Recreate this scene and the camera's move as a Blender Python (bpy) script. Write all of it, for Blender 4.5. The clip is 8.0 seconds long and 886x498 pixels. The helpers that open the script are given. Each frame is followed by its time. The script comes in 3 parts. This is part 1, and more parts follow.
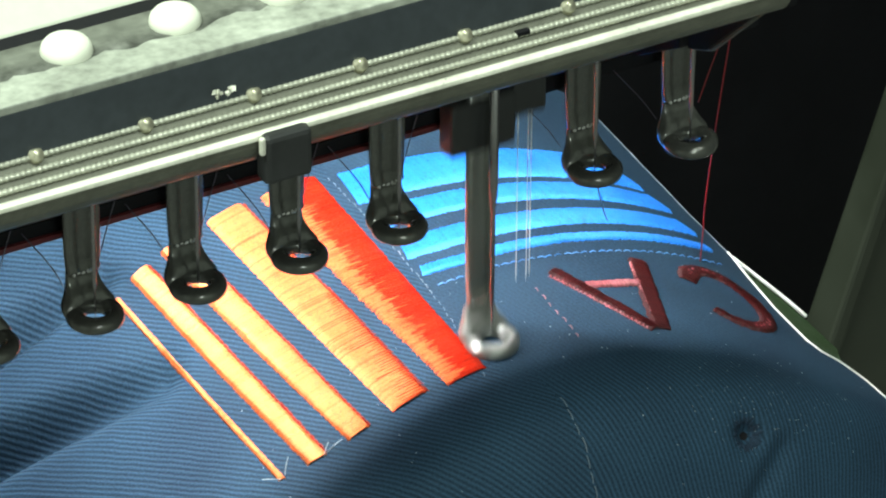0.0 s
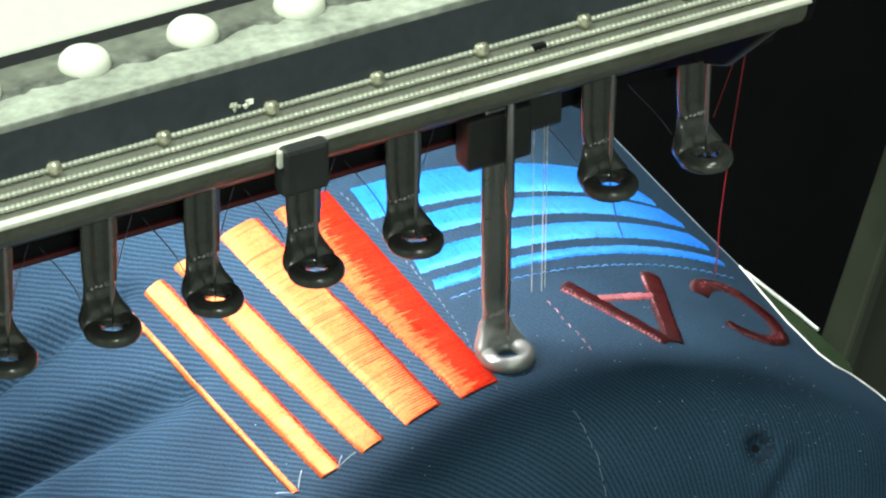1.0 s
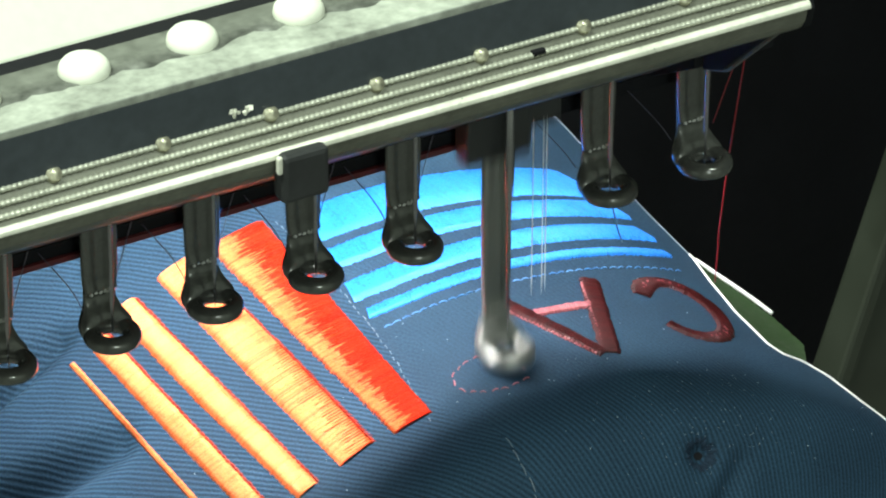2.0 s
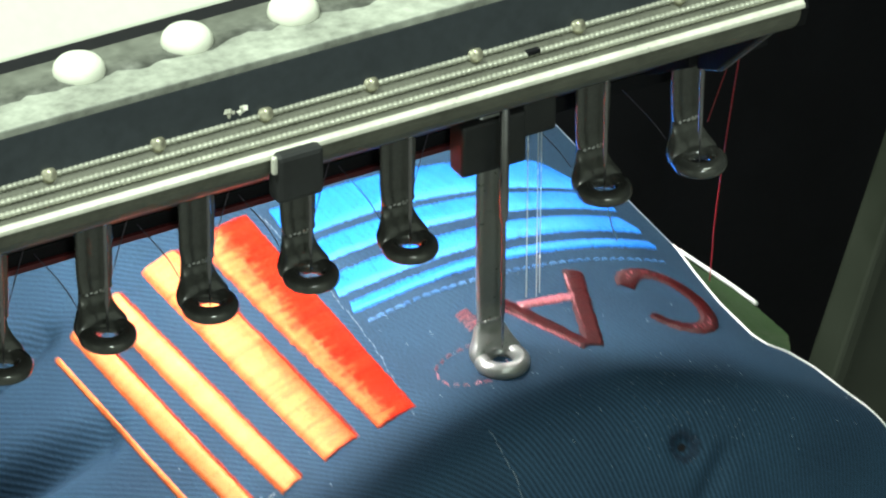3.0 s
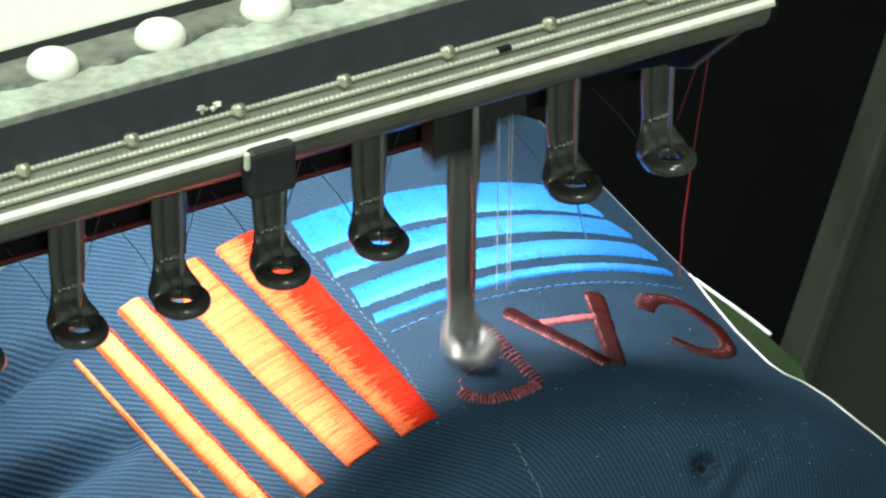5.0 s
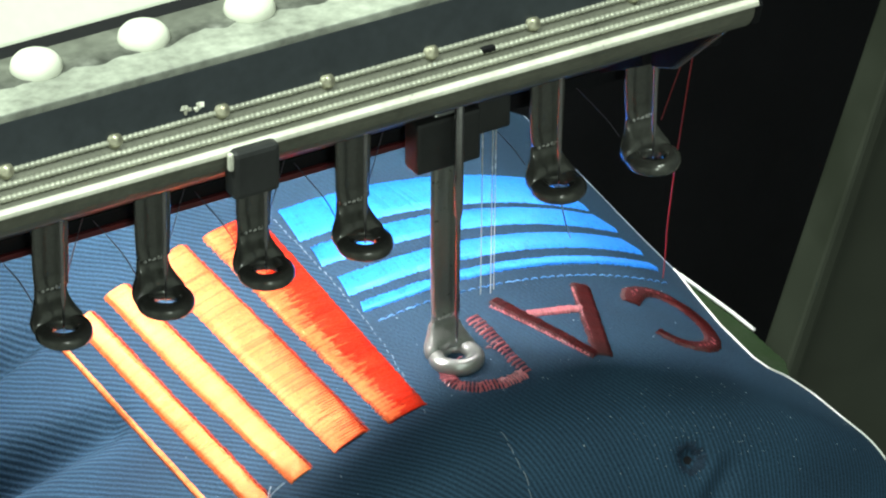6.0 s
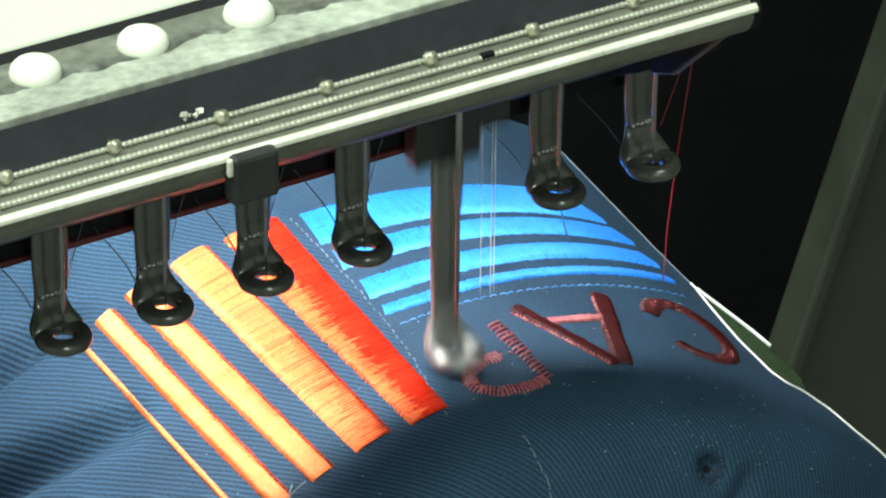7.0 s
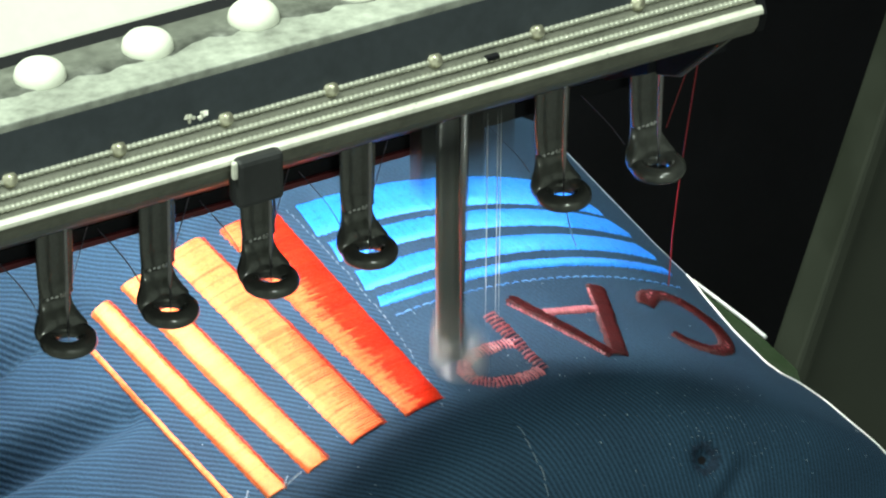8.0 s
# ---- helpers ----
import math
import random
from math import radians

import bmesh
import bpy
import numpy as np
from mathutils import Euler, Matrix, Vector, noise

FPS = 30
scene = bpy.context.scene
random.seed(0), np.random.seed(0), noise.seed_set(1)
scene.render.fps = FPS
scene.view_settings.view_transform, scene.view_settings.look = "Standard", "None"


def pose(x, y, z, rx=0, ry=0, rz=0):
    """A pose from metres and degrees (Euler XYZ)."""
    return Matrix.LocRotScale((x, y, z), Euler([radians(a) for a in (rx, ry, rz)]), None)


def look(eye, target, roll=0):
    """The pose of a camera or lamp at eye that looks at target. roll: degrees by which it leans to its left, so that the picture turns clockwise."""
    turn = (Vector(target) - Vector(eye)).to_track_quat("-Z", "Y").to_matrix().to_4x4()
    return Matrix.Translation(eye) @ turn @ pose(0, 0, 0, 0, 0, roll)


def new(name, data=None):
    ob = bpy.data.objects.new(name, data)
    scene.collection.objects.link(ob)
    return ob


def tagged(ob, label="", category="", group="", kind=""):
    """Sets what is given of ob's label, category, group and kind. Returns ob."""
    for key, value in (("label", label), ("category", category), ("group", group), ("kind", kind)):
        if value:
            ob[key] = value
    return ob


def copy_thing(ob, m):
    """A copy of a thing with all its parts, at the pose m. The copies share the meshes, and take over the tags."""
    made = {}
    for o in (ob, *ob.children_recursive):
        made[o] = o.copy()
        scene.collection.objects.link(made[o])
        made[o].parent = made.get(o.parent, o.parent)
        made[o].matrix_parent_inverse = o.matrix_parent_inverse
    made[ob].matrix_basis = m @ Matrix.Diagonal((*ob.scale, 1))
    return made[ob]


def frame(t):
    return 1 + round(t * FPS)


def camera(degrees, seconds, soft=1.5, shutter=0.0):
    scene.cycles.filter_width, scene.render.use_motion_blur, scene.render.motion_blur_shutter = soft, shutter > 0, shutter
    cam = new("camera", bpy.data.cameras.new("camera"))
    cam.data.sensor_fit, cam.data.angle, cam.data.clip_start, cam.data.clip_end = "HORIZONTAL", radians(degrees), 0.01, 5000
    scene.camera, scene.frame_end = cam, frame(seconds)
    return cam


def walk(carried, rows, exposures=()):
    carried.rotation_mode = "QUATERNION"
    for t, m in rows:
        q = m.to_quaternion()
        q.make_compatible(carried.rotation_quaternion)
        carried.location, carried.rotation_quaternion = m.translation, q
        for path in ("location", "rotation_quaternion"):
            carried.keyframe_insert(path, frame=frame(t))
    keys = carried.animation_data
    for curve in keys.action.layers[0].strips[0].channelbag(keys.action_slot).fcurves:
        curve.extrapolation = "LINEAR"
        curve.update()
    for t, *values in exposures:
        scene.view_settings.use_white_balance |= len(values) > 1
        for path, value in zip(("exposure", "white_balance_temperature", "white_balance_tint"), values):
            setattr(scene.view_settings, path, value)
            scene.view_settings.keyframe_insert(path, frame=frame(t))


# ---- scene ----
# ---------------------------------------------------------------- camera
cam = camera(8.0, 8.0, soft=2.1, shutter=0.8)
MM = 0.001
PATH = [
    (0.0, -431.7, -745.2, 562.6, -29.29, -32.42, -0.34),
    (0.5, -433.7, -747.2, 561.5, -29.31, -32.23, -0.32),
    (1.0, -435.1, -748.4, 561.0, -29.23, -32.08, -0.31),
    (1.5, -434.3, -749.2, 562.2, -29.10, -32.09, -0.34),
    (2.0, -435.3, -748.3, 561.3, -29.28, -32.04, -0.26),
    (3.5, -435.2, -749.0, 562.6, -29.35, -32.09, -0.20),
    (4.0, -436.7, -748.8, 561.7, -29.38, -31.99, -0.21),
    (4.5, -437.1, -750.2, 563.0, -29.36, -32.00, -0.35),
    (5.0, -439.1, -752.1, 563.4, -29.59, -32.02, -0.50),
    (5.2, -439.0, -752.0, 563.3, -29.67, -32.02, -0.50),
    (6.5, -438.4, -751.2, 563.1, -29.75, -32.03, -0.52),
    (7.0, -438.2, -752.0, 563.2, -29.73, -31.97, -0.48),
    (7.5, -437.8, -751.2, 563.6, -29.76, -31.98, -0.37),
    (8.0, -436.8, -751.6, 563.6, -29.65, -32.00, -0.41),
]
walk(cam, [(t, pose(x * MM, y * MM, z * MM, 90 + p, r, w)) for t, x, y, z, w, p, r in PATH])

# ---------------------------------------------------------------- light
world = bpy.data.worlds.new("dim_room")
scene.world = world
world.use_nodes = True
world.node_tree.nodes["Background"].inputs[0].default_value = (0.55, 0.6, 0.65, 1)
world.node_tree.nodes["Background"].inputs[1].default_value = 0.085


def area_lamp(name, eye, target, width, height, watts, colour):
    data = bpy.data.lights.new(name, "AREA")
    data.shape, data.size, data.size_y, data.energy, data.color = "RECTANGLE", width, height, watts, colour
    ob = new(name, data)
    ob.matrix_world = look(eye, target)
    return ob


# the work light under the head, behind the needles, a ceiling tube, and added lamps
area_lamp("work_light", (-0.03, 0.038, 0.077), (-0.03, 0.026, 0.0), 0.17, 0.008, 0.41, (1.0, 1.0, 0.97))
# small spot added beside it to lift the sheen of the left stripes
area_lamp("added_sheen_spot", (-0.062, 0.038, 0.077), (-0.045, 0.026, 0.0), 0.022, 0.008, 0.22, (1.0, 1.0, 0.97))
area_lamp("ceiling_tube_light", (-0.85, 0.0, 1.9), (-0.05, 0.0, 0.05), 1.2, 0.4, 80.0, (0.86, 1.0, 0.86))
# low lamp added in front, for glints on the feet
area_lamp("added_glint_light", (-0.6, -2.4, 1.15), (0.0, 0.0, 0.0), 0.5, 0.07, 15.0, (0.86, 1.0, 0.9))
# overhead fill added in front, for the glossy parts and the pale walls
area_lamp("added_front_fill", (0.25, -1.1, 2.15), (0.25, -1.1, 0.0), 1.2, 0.12, 22.0, (0.86, 1.0, 0.88))

# ---------------------------------------------------------------- materials
def tree_of(name):
    m = bpy.data.materials.new(name)
    m.use_nodes = True
    return m, m.node_tree, m.node_tree.nodes["Principled BSDF"]


def add(tree, kind, **values):
    node = tree.nodes.new(kind)
    for key, value in values.items():
        node.inputs[key].default_value = value
    return node


def ramp(tree, fac, stops):
    node = tree.nodes.new("ShaderNodeValToRGB")
    while len(node.color_ramp.elements) < len(stops):
        node.color_ramp.elements.new(0.5)
    for e, (p, c) in zip(node.color_ramp.elements, stops):
        e.position, e.color = p, (*c, 1)
    tree.links.new(fac, node.inputs[0])
    return node.outputs[0]


def surface(name, colour, rough=0.5, metal=0.0, grain=400.0, vary=0.25, bump=0.2, stain=40.0, depth=0.0002, coat=0.0, spec=0.5):
    """Paint, plastic or metal with grain and stains at two scales."""
    m, tree, bsdf = tree_of(name)
    co = tree.nodes.new("ShaderNodeTexCoord").outputs["Object"]
    fine = add(tree, "ShaderNodeTexNoise", Scale=grain, Detail=4.0)
    broad = add(tree, "ShaderNodeTexNoise", Scale=stain, Detail=6.0, Roughness=0.65)
    for n in (fine, broad):
        tree.links.new(co, n.inputs["Vector"])
    mix = tree.nodes.new("ShaderNodeMath")
    mix.operation = "MULTIPLY_ADD"
    mix.inputs[1].default_value = 0.4
    tree.links.new(fine.outputs[0], mix.inputs[0])
    half = tree.nodes.new("ShaderNodeMath")
    half.operation = "MULTIPLY"
    half.inputs[1].default_value = 0.6
    tree.links.new(broad.outputs[0], half.inputs[0])
    tree.links.new(half.outputs[0], mix.inputs[2])
    lo = tuple(c * (1 - vary) for c in colour)
    hi = tuple(min(1, c * (1 + vary)) for c in colour)
    tree.links.new(ramp(tree, mix.outputs[0], [(0.3, lo), (0.7, hi)]), bsdf.inputs["Base Color"])
    tree.links.new(ramp(tree, mix.outputs[0], [(0.3, (rough * 0.75,) * 3), (0.7, (min(1, rough * 1.25),) * 3)]), bsdf.inputs["Roughness"])
    bsdf.inputs["Metallic"].default_value = metal
    bsdf.inputs["Coat Weight"].default_value = coat
    bsdf.inputs["Specular IOR Level"].default_value = spec
    b = add(tree, "ShaderNodeBump", Strength=bump, Distance=depth)
    tree.links.new(mix.outputs[0], b.inputs["Height"])
    tree.links.new(b.outputs[0], bsdf.inputs["Normal"])
    return m


def twill(name, dark, light, period, slant, relief):
    """Diagonal twill: wale lines across the UV, which is in millimetres."""
    m, tree, bsdf = tree_of(name)
    uv = tree.nodes.new("ShaderNodeUVMap").outputs[0]
    wob = add(tree, "ShaderNodeTexNoise", Scale=0.12, Detail=2.0)
    tree.links.new(uv, wob.inputs["Vector"])
    dot = tree.nodes.new("ShaderNodeVectorMath")
    dot.operation = "DOT_PRODUCT"
    k = 2 * math.pi / period
    dot.inputs[1].default_value = (k * math.cos(radians(slant)), k * math.sin(radians(slant)), 0)
    tree.links.new(uv, dot.inputs[0])
    push = tree.nodes.new("ShaderNodeMath")
    push.operation = "MULTIPLY_ADD"
    push.inputs[1].default_value = 5.0
    tree.links.new(wob.outputs[0], push.inputs[0])
    # the panel past the centre seam is cut the other way
    other = tree.nodes.new("ShaderNodeVectorMath")
    other.operation = "DOT_PRODUCT"
    other.inputs[1].default_value = (k * math.cos(radians(slant - 20)), k * math.sin(radians(slant - 20)), 0)
    tree.links.new(uv, other.inputs[0])
    across = tree.nodes.new("ShaderNodeSeparateXYZ")
    tree.links.new(uv, across.inputs[0])
    side = tree.nodes.new("ShaderNodeMath")
    side.operation = "GREATER_THAN"
    side.inputs[1].default_value = 0.3
    tree.links.new(across.outputs[0], side.inputs[0])
    pick = tree.nodes.new("ShaderNodeMix")
    tree.links.new(side.outputs[0], pick.inputs[0])
    tree.links.new(dot.outputs["Value"], pick.inputs[2]), tree.links.new(other.outputs["Value"], pick.inputs[3])
    tree.links.new(pick.outputs[0], push.inputs[2])
    wave = tree.nodes.new("ShaderNodeMath")
    wave.operation = "SINE"
    tree.links.new(push.outputs[0], wave.inputs[0])
    yarn = add(tree, "ShaderNodeTexNoise", Scale=2.6, Detail=3.0)
    tree.links.new(uv, yarn.inputs["Vector"])
    # the wales flatten out where the cloth is stabilised under the lettering
    axes = tree.nodes.new("ShaderNodeSeparateXYZ")
    tree.links.new(uv, axes.inputs[0])
    spans = []
    for out, lo, hi in (("X", -5.5, -3.5), ("Y", -10.0, -2.0)):
        span = add(tree, "ShaderNodeMapRange")
        span.inputs[1].default_value, span.inputs[2].default_value = lo, hi
        tree.links.new(axes.outputs[out], span.inputs[0])
        spans.append(span.outputs[0])
    flat = tree.nodes.new("ShaderNodeMath")
    flat.operation = "MULTIPLY"
    tree.links.new(spans[0], flat.inputs[0]), tree.links.new(spans[1], flat.inputs[1])
    keep = add(tree, "ShaderNodeMapRange")
    keep.inputs[3].default_value, keep.inputs[4].default_value = 0.26, 0.05
    tree.links.new(flat.outputs[0], keep.inputs[0])
    # the top panel is of a smoother cut
    top = add(tree, "ShaderNodeMapRange")
    top.inputs[1].default_value, top.inputs[2].default_value = -17.0, -10.0
    top.inputs[3].default_value, top.inputs[4].default_value = 0.85, 1.0
    tree.links.new(axes.outputs["Y"], top.inputs[0])
    relief_here = tree.nodes.new("ShaderNodeMath")
    relief_here.operation = "MULTIPLY"
    tree.links.new(keep.outputs[0], relief_here.inputs[0]), tree.links.new(top.outputs[0], relief_here.inputs[1])
    both = tree.nodes.new("ShaderNodeMath")
    both.operation = "MULTIPLY_ADD"
    tree.links.new(relief_here.outputs[0], both.inputs[1])
    tree.links.new(wave.outputs[0], both.inputs[0])
    tree.links.new(yarn.outputs[0], both.inputs[2])
    worn = add(tree, "ShaderNodeTexNoise", Scale=0.05, Detail=4.0)
    tree.links.new(uv, worn.inputs["Vector"])
    base = ramp(tree, both.outputs[0], [(0.15, dark), (0.85, light)])
    tint = tree.nodes.new("ShaderNodeMix")
    tint.data_type, tint.blend_type = "RGBA", "MULTIPLY"
    tint.inputs[0].default_value = 1.0
    tree.links.new(base, tint.inputs[6])
    tree.links.new(ramp(tree, worn.outputs[0], [(0.3, (0.7, 0.7, 0.73)), (0.7, (1, 1, 1))]), tint.inputs[7])
    tree.links.new(tint.outputs[2], bsdf.inputs["Base Color"])
    bsdf.inputs["Roughness"].default_value = 0.8
    bsdf.inputs["Specular IOR Level"].default_value = 0.2
    b = add(tree, "ShaderNodeBump", Strength=relief, Distance=0.0002)
    tree.links.new(both.outputs[0], b.inputs["Height"])
    tree.links.new(b.outputs[0], bsdf.inputs["Normal"])
    return m


def thread_mat(name, colours, rough=0.38, spec=0.5, metal=0.0):
    """Glossy embroidery thread, each strand of its own shade."""
    m, tree, bsdf = tree_of(name)
    geo = tree.nodes.new("ShaderNodeNewGeometry")
    n = len(colours) - 1
    col = ramp(tree, geo.outputs["Random Per Island"], [(i / max(1, n), c) for i, c in enumerate(colours)])
    bsdf.inputs["Roughness"].default_value = rough
    bsdf.inputs["Specular IOR Level"].default_value = spec
    bsdf.inputs["Metallic"].default_value = metal
    co = tree.nodes.new("ShaderNodeTexCoord").outputs["Object"]
    fleck = add(tree, "ShaderNodeTexNoise", Scale=1500.0, Detail=3.0, Roughness=0.7)
    tree.links.new(co, fleck.inputs["Vector"])
    tint = tree.nodes.new("ShaderNodeMix")
    tint.data_type, tint.blend_type = "RGBA", "MULTIPLY"
    tint.inputs[0].default_value = 1.0
    tree.links.new(col, tint.inputs[6])
    tree.links.new(ramp(tree, fleck.outputs[0], [(0.36, (0.78, 0.68, 0.72)), (0.5, (1, 1, 1))]), tint.inputs[7])
    tree.links.new(tint.outputs[2], bsdf.inputs["Base Color"])
    ply = add(tree, "ShaderNodeTexNoise", Scale=3500.0, Detail=2.0)
    tree.links.new(co, ply.inputs["Vector"])
    b = add(tree, "ShaderNodeBump", Strength=0.6, Distance=0.0001)
    tree.links.new(ply.outputs[0], b.inputs["Height"])
    tree.links.new(b.outputs[0], bsdf.inputs["Normal"])
    return m


TWILL = twill("navy_twill", (0.005, 0.017, 0.034), (0.028, 0.07, 0.121), 0.94, 36.0, 0.6)
FIELD = twill("plain_navy_cloth", (0.03, 0.06, 0.1), (0.045, 0.085, 0.14), 0.5, 36.0, 0.15)
FLAME = thread_mat("flame_red_thread", [(0.45, 0.01, 0.002), (0.56, 0.016, 0.003), (0.66, 0.03, 0.006)], rough=0.36, metal=0.6, spec=0.2)
BLUE = thread_mat("sky_blue_thread", [(0.017, 0.21, 0.86), (0.026, 0.28, 0.95), (0.02, 0.24, 0.9)], rough=0.42, metal=0.4)
PALE_BLUE = thread_mat("pale_blue_thread", [(0.06, 0.24, 0.62), (0.14, 0.34, 0.68)], rough=0.4)
EDGE_SHADE = thread_mat("edge_shade_thread", [(0.22, 0.015, 0.006), (0.34, 0.03, 0.01)], rough=0.5, spec=0.2)
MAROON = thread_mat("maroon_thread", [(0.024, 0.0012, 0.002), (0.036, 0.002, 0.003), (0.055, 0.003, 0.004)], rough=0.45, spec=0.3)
# PINK serves the loose stitches and the painted sheen of finished letters
PINK = thread_mat("loose_and_sheen_maroon_thread", [(0.2, 0.03, 0.04), (0.42, 0.1, 0.12)], rough=0.3, spec=0.9)
GREY_THREAD = thread_mat("grey_thread", [(0.1, 0.14, 0.18), (0.16, 0.2, 0.24)])
NAVY_THREAD = thread_mat("navy_thread", [(0.008, 0.017, 0.034), (0.02, 0.042, 0.075)], rough=0.7, spec=0.2)
PALE = thread_mat("pale_thread", [(0.35, 0.42, 0.48), (0.55, 0.6, 0.62)])
DARK_THREAD = thread_mat("dark_thread", [(0.03, 0.03, 0.05), (0.05, 0.04, 0.06)])
RED_THREAD = thread_mat("crimson_thread", [(0.22, 0.008, 0.015), (0.27, 0.012, 0.02)])
FOOT = surface("blackened_steel", (0.1, 0.101, 0.093), rough=0.16, metal=0.4, grain=1500, stain=180, bump=0.06, vary=0.2, spec=1.0)
BRIGHT_FOOT = surface("bright_worn_steel", (0.25, 0.255, 0.245), rough=0.32, metal=0.6, grain=1500, stain=200, bump=0.05, vary=0.08)
NEEDLE = surface("needle_steel", (0.3, 0.29, 0.3), rough=0.2, metal=0.85, grain=1500, stain=200, bump=0.05)
STEEL = surface("worn_steel", (0.85, 0.84, 0.8), rough=0.25, metal=0.4, grain=1500, stain=200, bump=0.1)
CHROME = surface("bright_steel", (0.74, 0.73, 0.63), rough=0.33, metal=0.3, grain=900, stain=120, bump=0.15)
BRASS = surface("dull_brass", (0.5, 0.48, 0.36), rough=0.32, metal=0.6, grain=1800, stain=250, vary=0.4)
CORD = surface("grey_cord", (0.5, 0.5, 0.42), rough=0.34, metal=0.5, grain=1800, stain=150)
COVER = surface("cream_painted_cover", (0.6, 0.62, 0.53), rough=0.4, vary=0.05, grain=600, stain=30)
KNOB = surface("white_plastic", (0.64, 0.65, 0.56), rough=0.35, vary=0.05, grain=500, stain=90)
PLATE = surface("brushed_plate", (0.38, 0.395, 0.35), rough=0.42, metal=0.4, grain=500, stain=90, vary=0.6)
# darker copy of PLATE that carries the reflection on the rear ledge
DARK_REFLECTION = surface("dark_reflection_plate", (0.16, 0.165, 0.145), rough=0.4, metal=0.4, grain=500, stain=110, vary=0.75)
PANEL = surface("dark_panel_paint", (0.036, 0.043, 0.051), rough=0.4, grain=600, stain=60, vary=0.3)
SKIRT = surface("grey_cast_metal", (0.16, 0.16, 0.13), rough=0.45, metal=0.5, grain=900, stain=120, vary=0.3)
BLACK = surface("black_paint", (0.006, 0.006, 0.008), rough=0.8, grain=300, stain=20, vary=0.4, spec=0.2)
# lighter and browner than BLACK: the light on the case put into its paint
CASE = surface("lit_case_paint", (0.028, 0.024, 0.022), rough=0.6, grain=300, stain=30, vary=0.4, spec=0.3)
BLOCK = surface("black_plastic", (0.022, 0.023, 0.024), rough=0.45, grain=900, stain=200, vary=0.3)
MAROON_BAR = surface("dark_red_strip", (0.09, 0.012, 0.015), rough=0.5, grain=700, stain=120, vary=0.4)
OLIVE = surface("olive_paint", (0.018, 0.022, 0.014), rough=0.6, grain=60, stain=8)
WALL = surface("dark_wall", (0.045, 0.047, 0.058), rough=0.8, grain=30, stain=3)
REFLECTOR_WALL = surface("reflector_wall", (0.6, 0.62, 0.58), rough=0.8, vary=0.1, grain=30, stain=3)
FLOOR = surface("grey_floor", (0.18, 0.18, 0.17), rough=0.6, grain=40, stain=4)
WHITE_CLOTH = surface("white_backing_cloth", (0.75, 0.76, 0.74), rough=0.85, grain=2500, stain=300, vary=0.12, bump=0.4)
GREEN_CLOTH = surface("green_cloth", (0.012, 0.036, 0.006), rough=0.85, grain=2500, stain=300, vary=0.3, bump=0.4)
# orange copies of the flame-red thread, with its sheen put into the colour
SHEEN_ORANGE = thread_mat("flame_thread_sheen", [(0.84, 0.15, 0.04), (0.9, 0.22, 0.07), (0.92, 0.24, 0.08), (0.9, 0.23, 0.075), (0.92, 0.24, 0.085)], rough=0.36, metal=0.65)
SHEEN_MIXED = thread_mat("flame_thread_part_sheen", [(0.75, 0.07, 0.014), (0.86, 0.15, 0.045), (0.9, 0.19, 0.06), (0.92, 0.21, 0.07), (0.9, 0.2, 0.06), (0.92, 0.21, 0.07)], rough=0.36, metal=0.65)


# ---------------------------------------------------------------- building helpers (lengths in millimetres)
def mesh_from(name, verts, faces, material, smooth=True, uvs=None):
    me = bpy.data.meshes.new(name)
    me.from_pydata([(x * MM, y * MM, z * MM) for x, y, z in verts], [], faces)
    if uvs:
        layer = me.uv_layers.new(name="UVMap")
        for loop in me.loops:
            layer.data[loop.index].uv = uvs[loop.vertex_index]
    me.materials.append(material)
    for p in me.polygons:
        p.use_smooth = smooth
    me.update()
    return me


def part(name, bm, material, parent, label="", smooth=False):
    """Links a bmesh (in millimetres) or a mesh as one object under parent."""
    if isinstance(bm, bmesh.types.BMesh):
        for v in bm.verts:
            v.co *= MM
        bmesh.ops.recalc_face_normals(bm, faces=bm.faces)
        me = bpy.data.meshes.new(name)
        bm.to_mesh(me)
        bm.free()
        me.materials.append(material)
        for p in me.polygons:
            p.use_smooth = smooth
    else:
        me = bm
    ob = new(name, me)
    ob.parent = parent
    if label:
        tagged(ob, label)
    return ob


def box_bm(x0, x1, y0, y1, z0, z1, bevel=0.3, seg=2):
    bm = bmesh.new()
    bmesh.ops.create_cube(bm, size=1)
    for v in bm.verts:
        v.co = Vector(((x0 + x1) / 2 + v.co.x * (x1 - x0), (y0 + y1) / 2 + v.co.y * (y1 - y0), (z0 + z1) / 2 + v.co.z * (z1 - z0)))
    if bevel:
        bmesh.ops.bevel(bm, geom=bm.edges[:], offset=bevel, segments=seg, affect="EDGES", profile=0.6)
    return bm


def prism_bm(profile, x0, x1, bevel=0.0):
    """A (y, z) outline drawn out along x."""
    bm = bmesh.new()
    a = [bm.verts.new((x0, y, z)) for y, z in profile]
    b = [bm.verts.new((x1, y, z)) for y, z in profile]
    n = len(profile)
    bm.faces.new(a), bm.faces.new(b[::-1])
    for i in range(n):
        bm.faces.new((a[i], a[(i + 1) % n], b[(i + 1) % n], b[i]))
    if bevel:
        bmesh.ops.bevel(bm, geom=bm.edges[:], offset=bevel, segments=2, affect="EDGES", profile=0.6)
    return bm


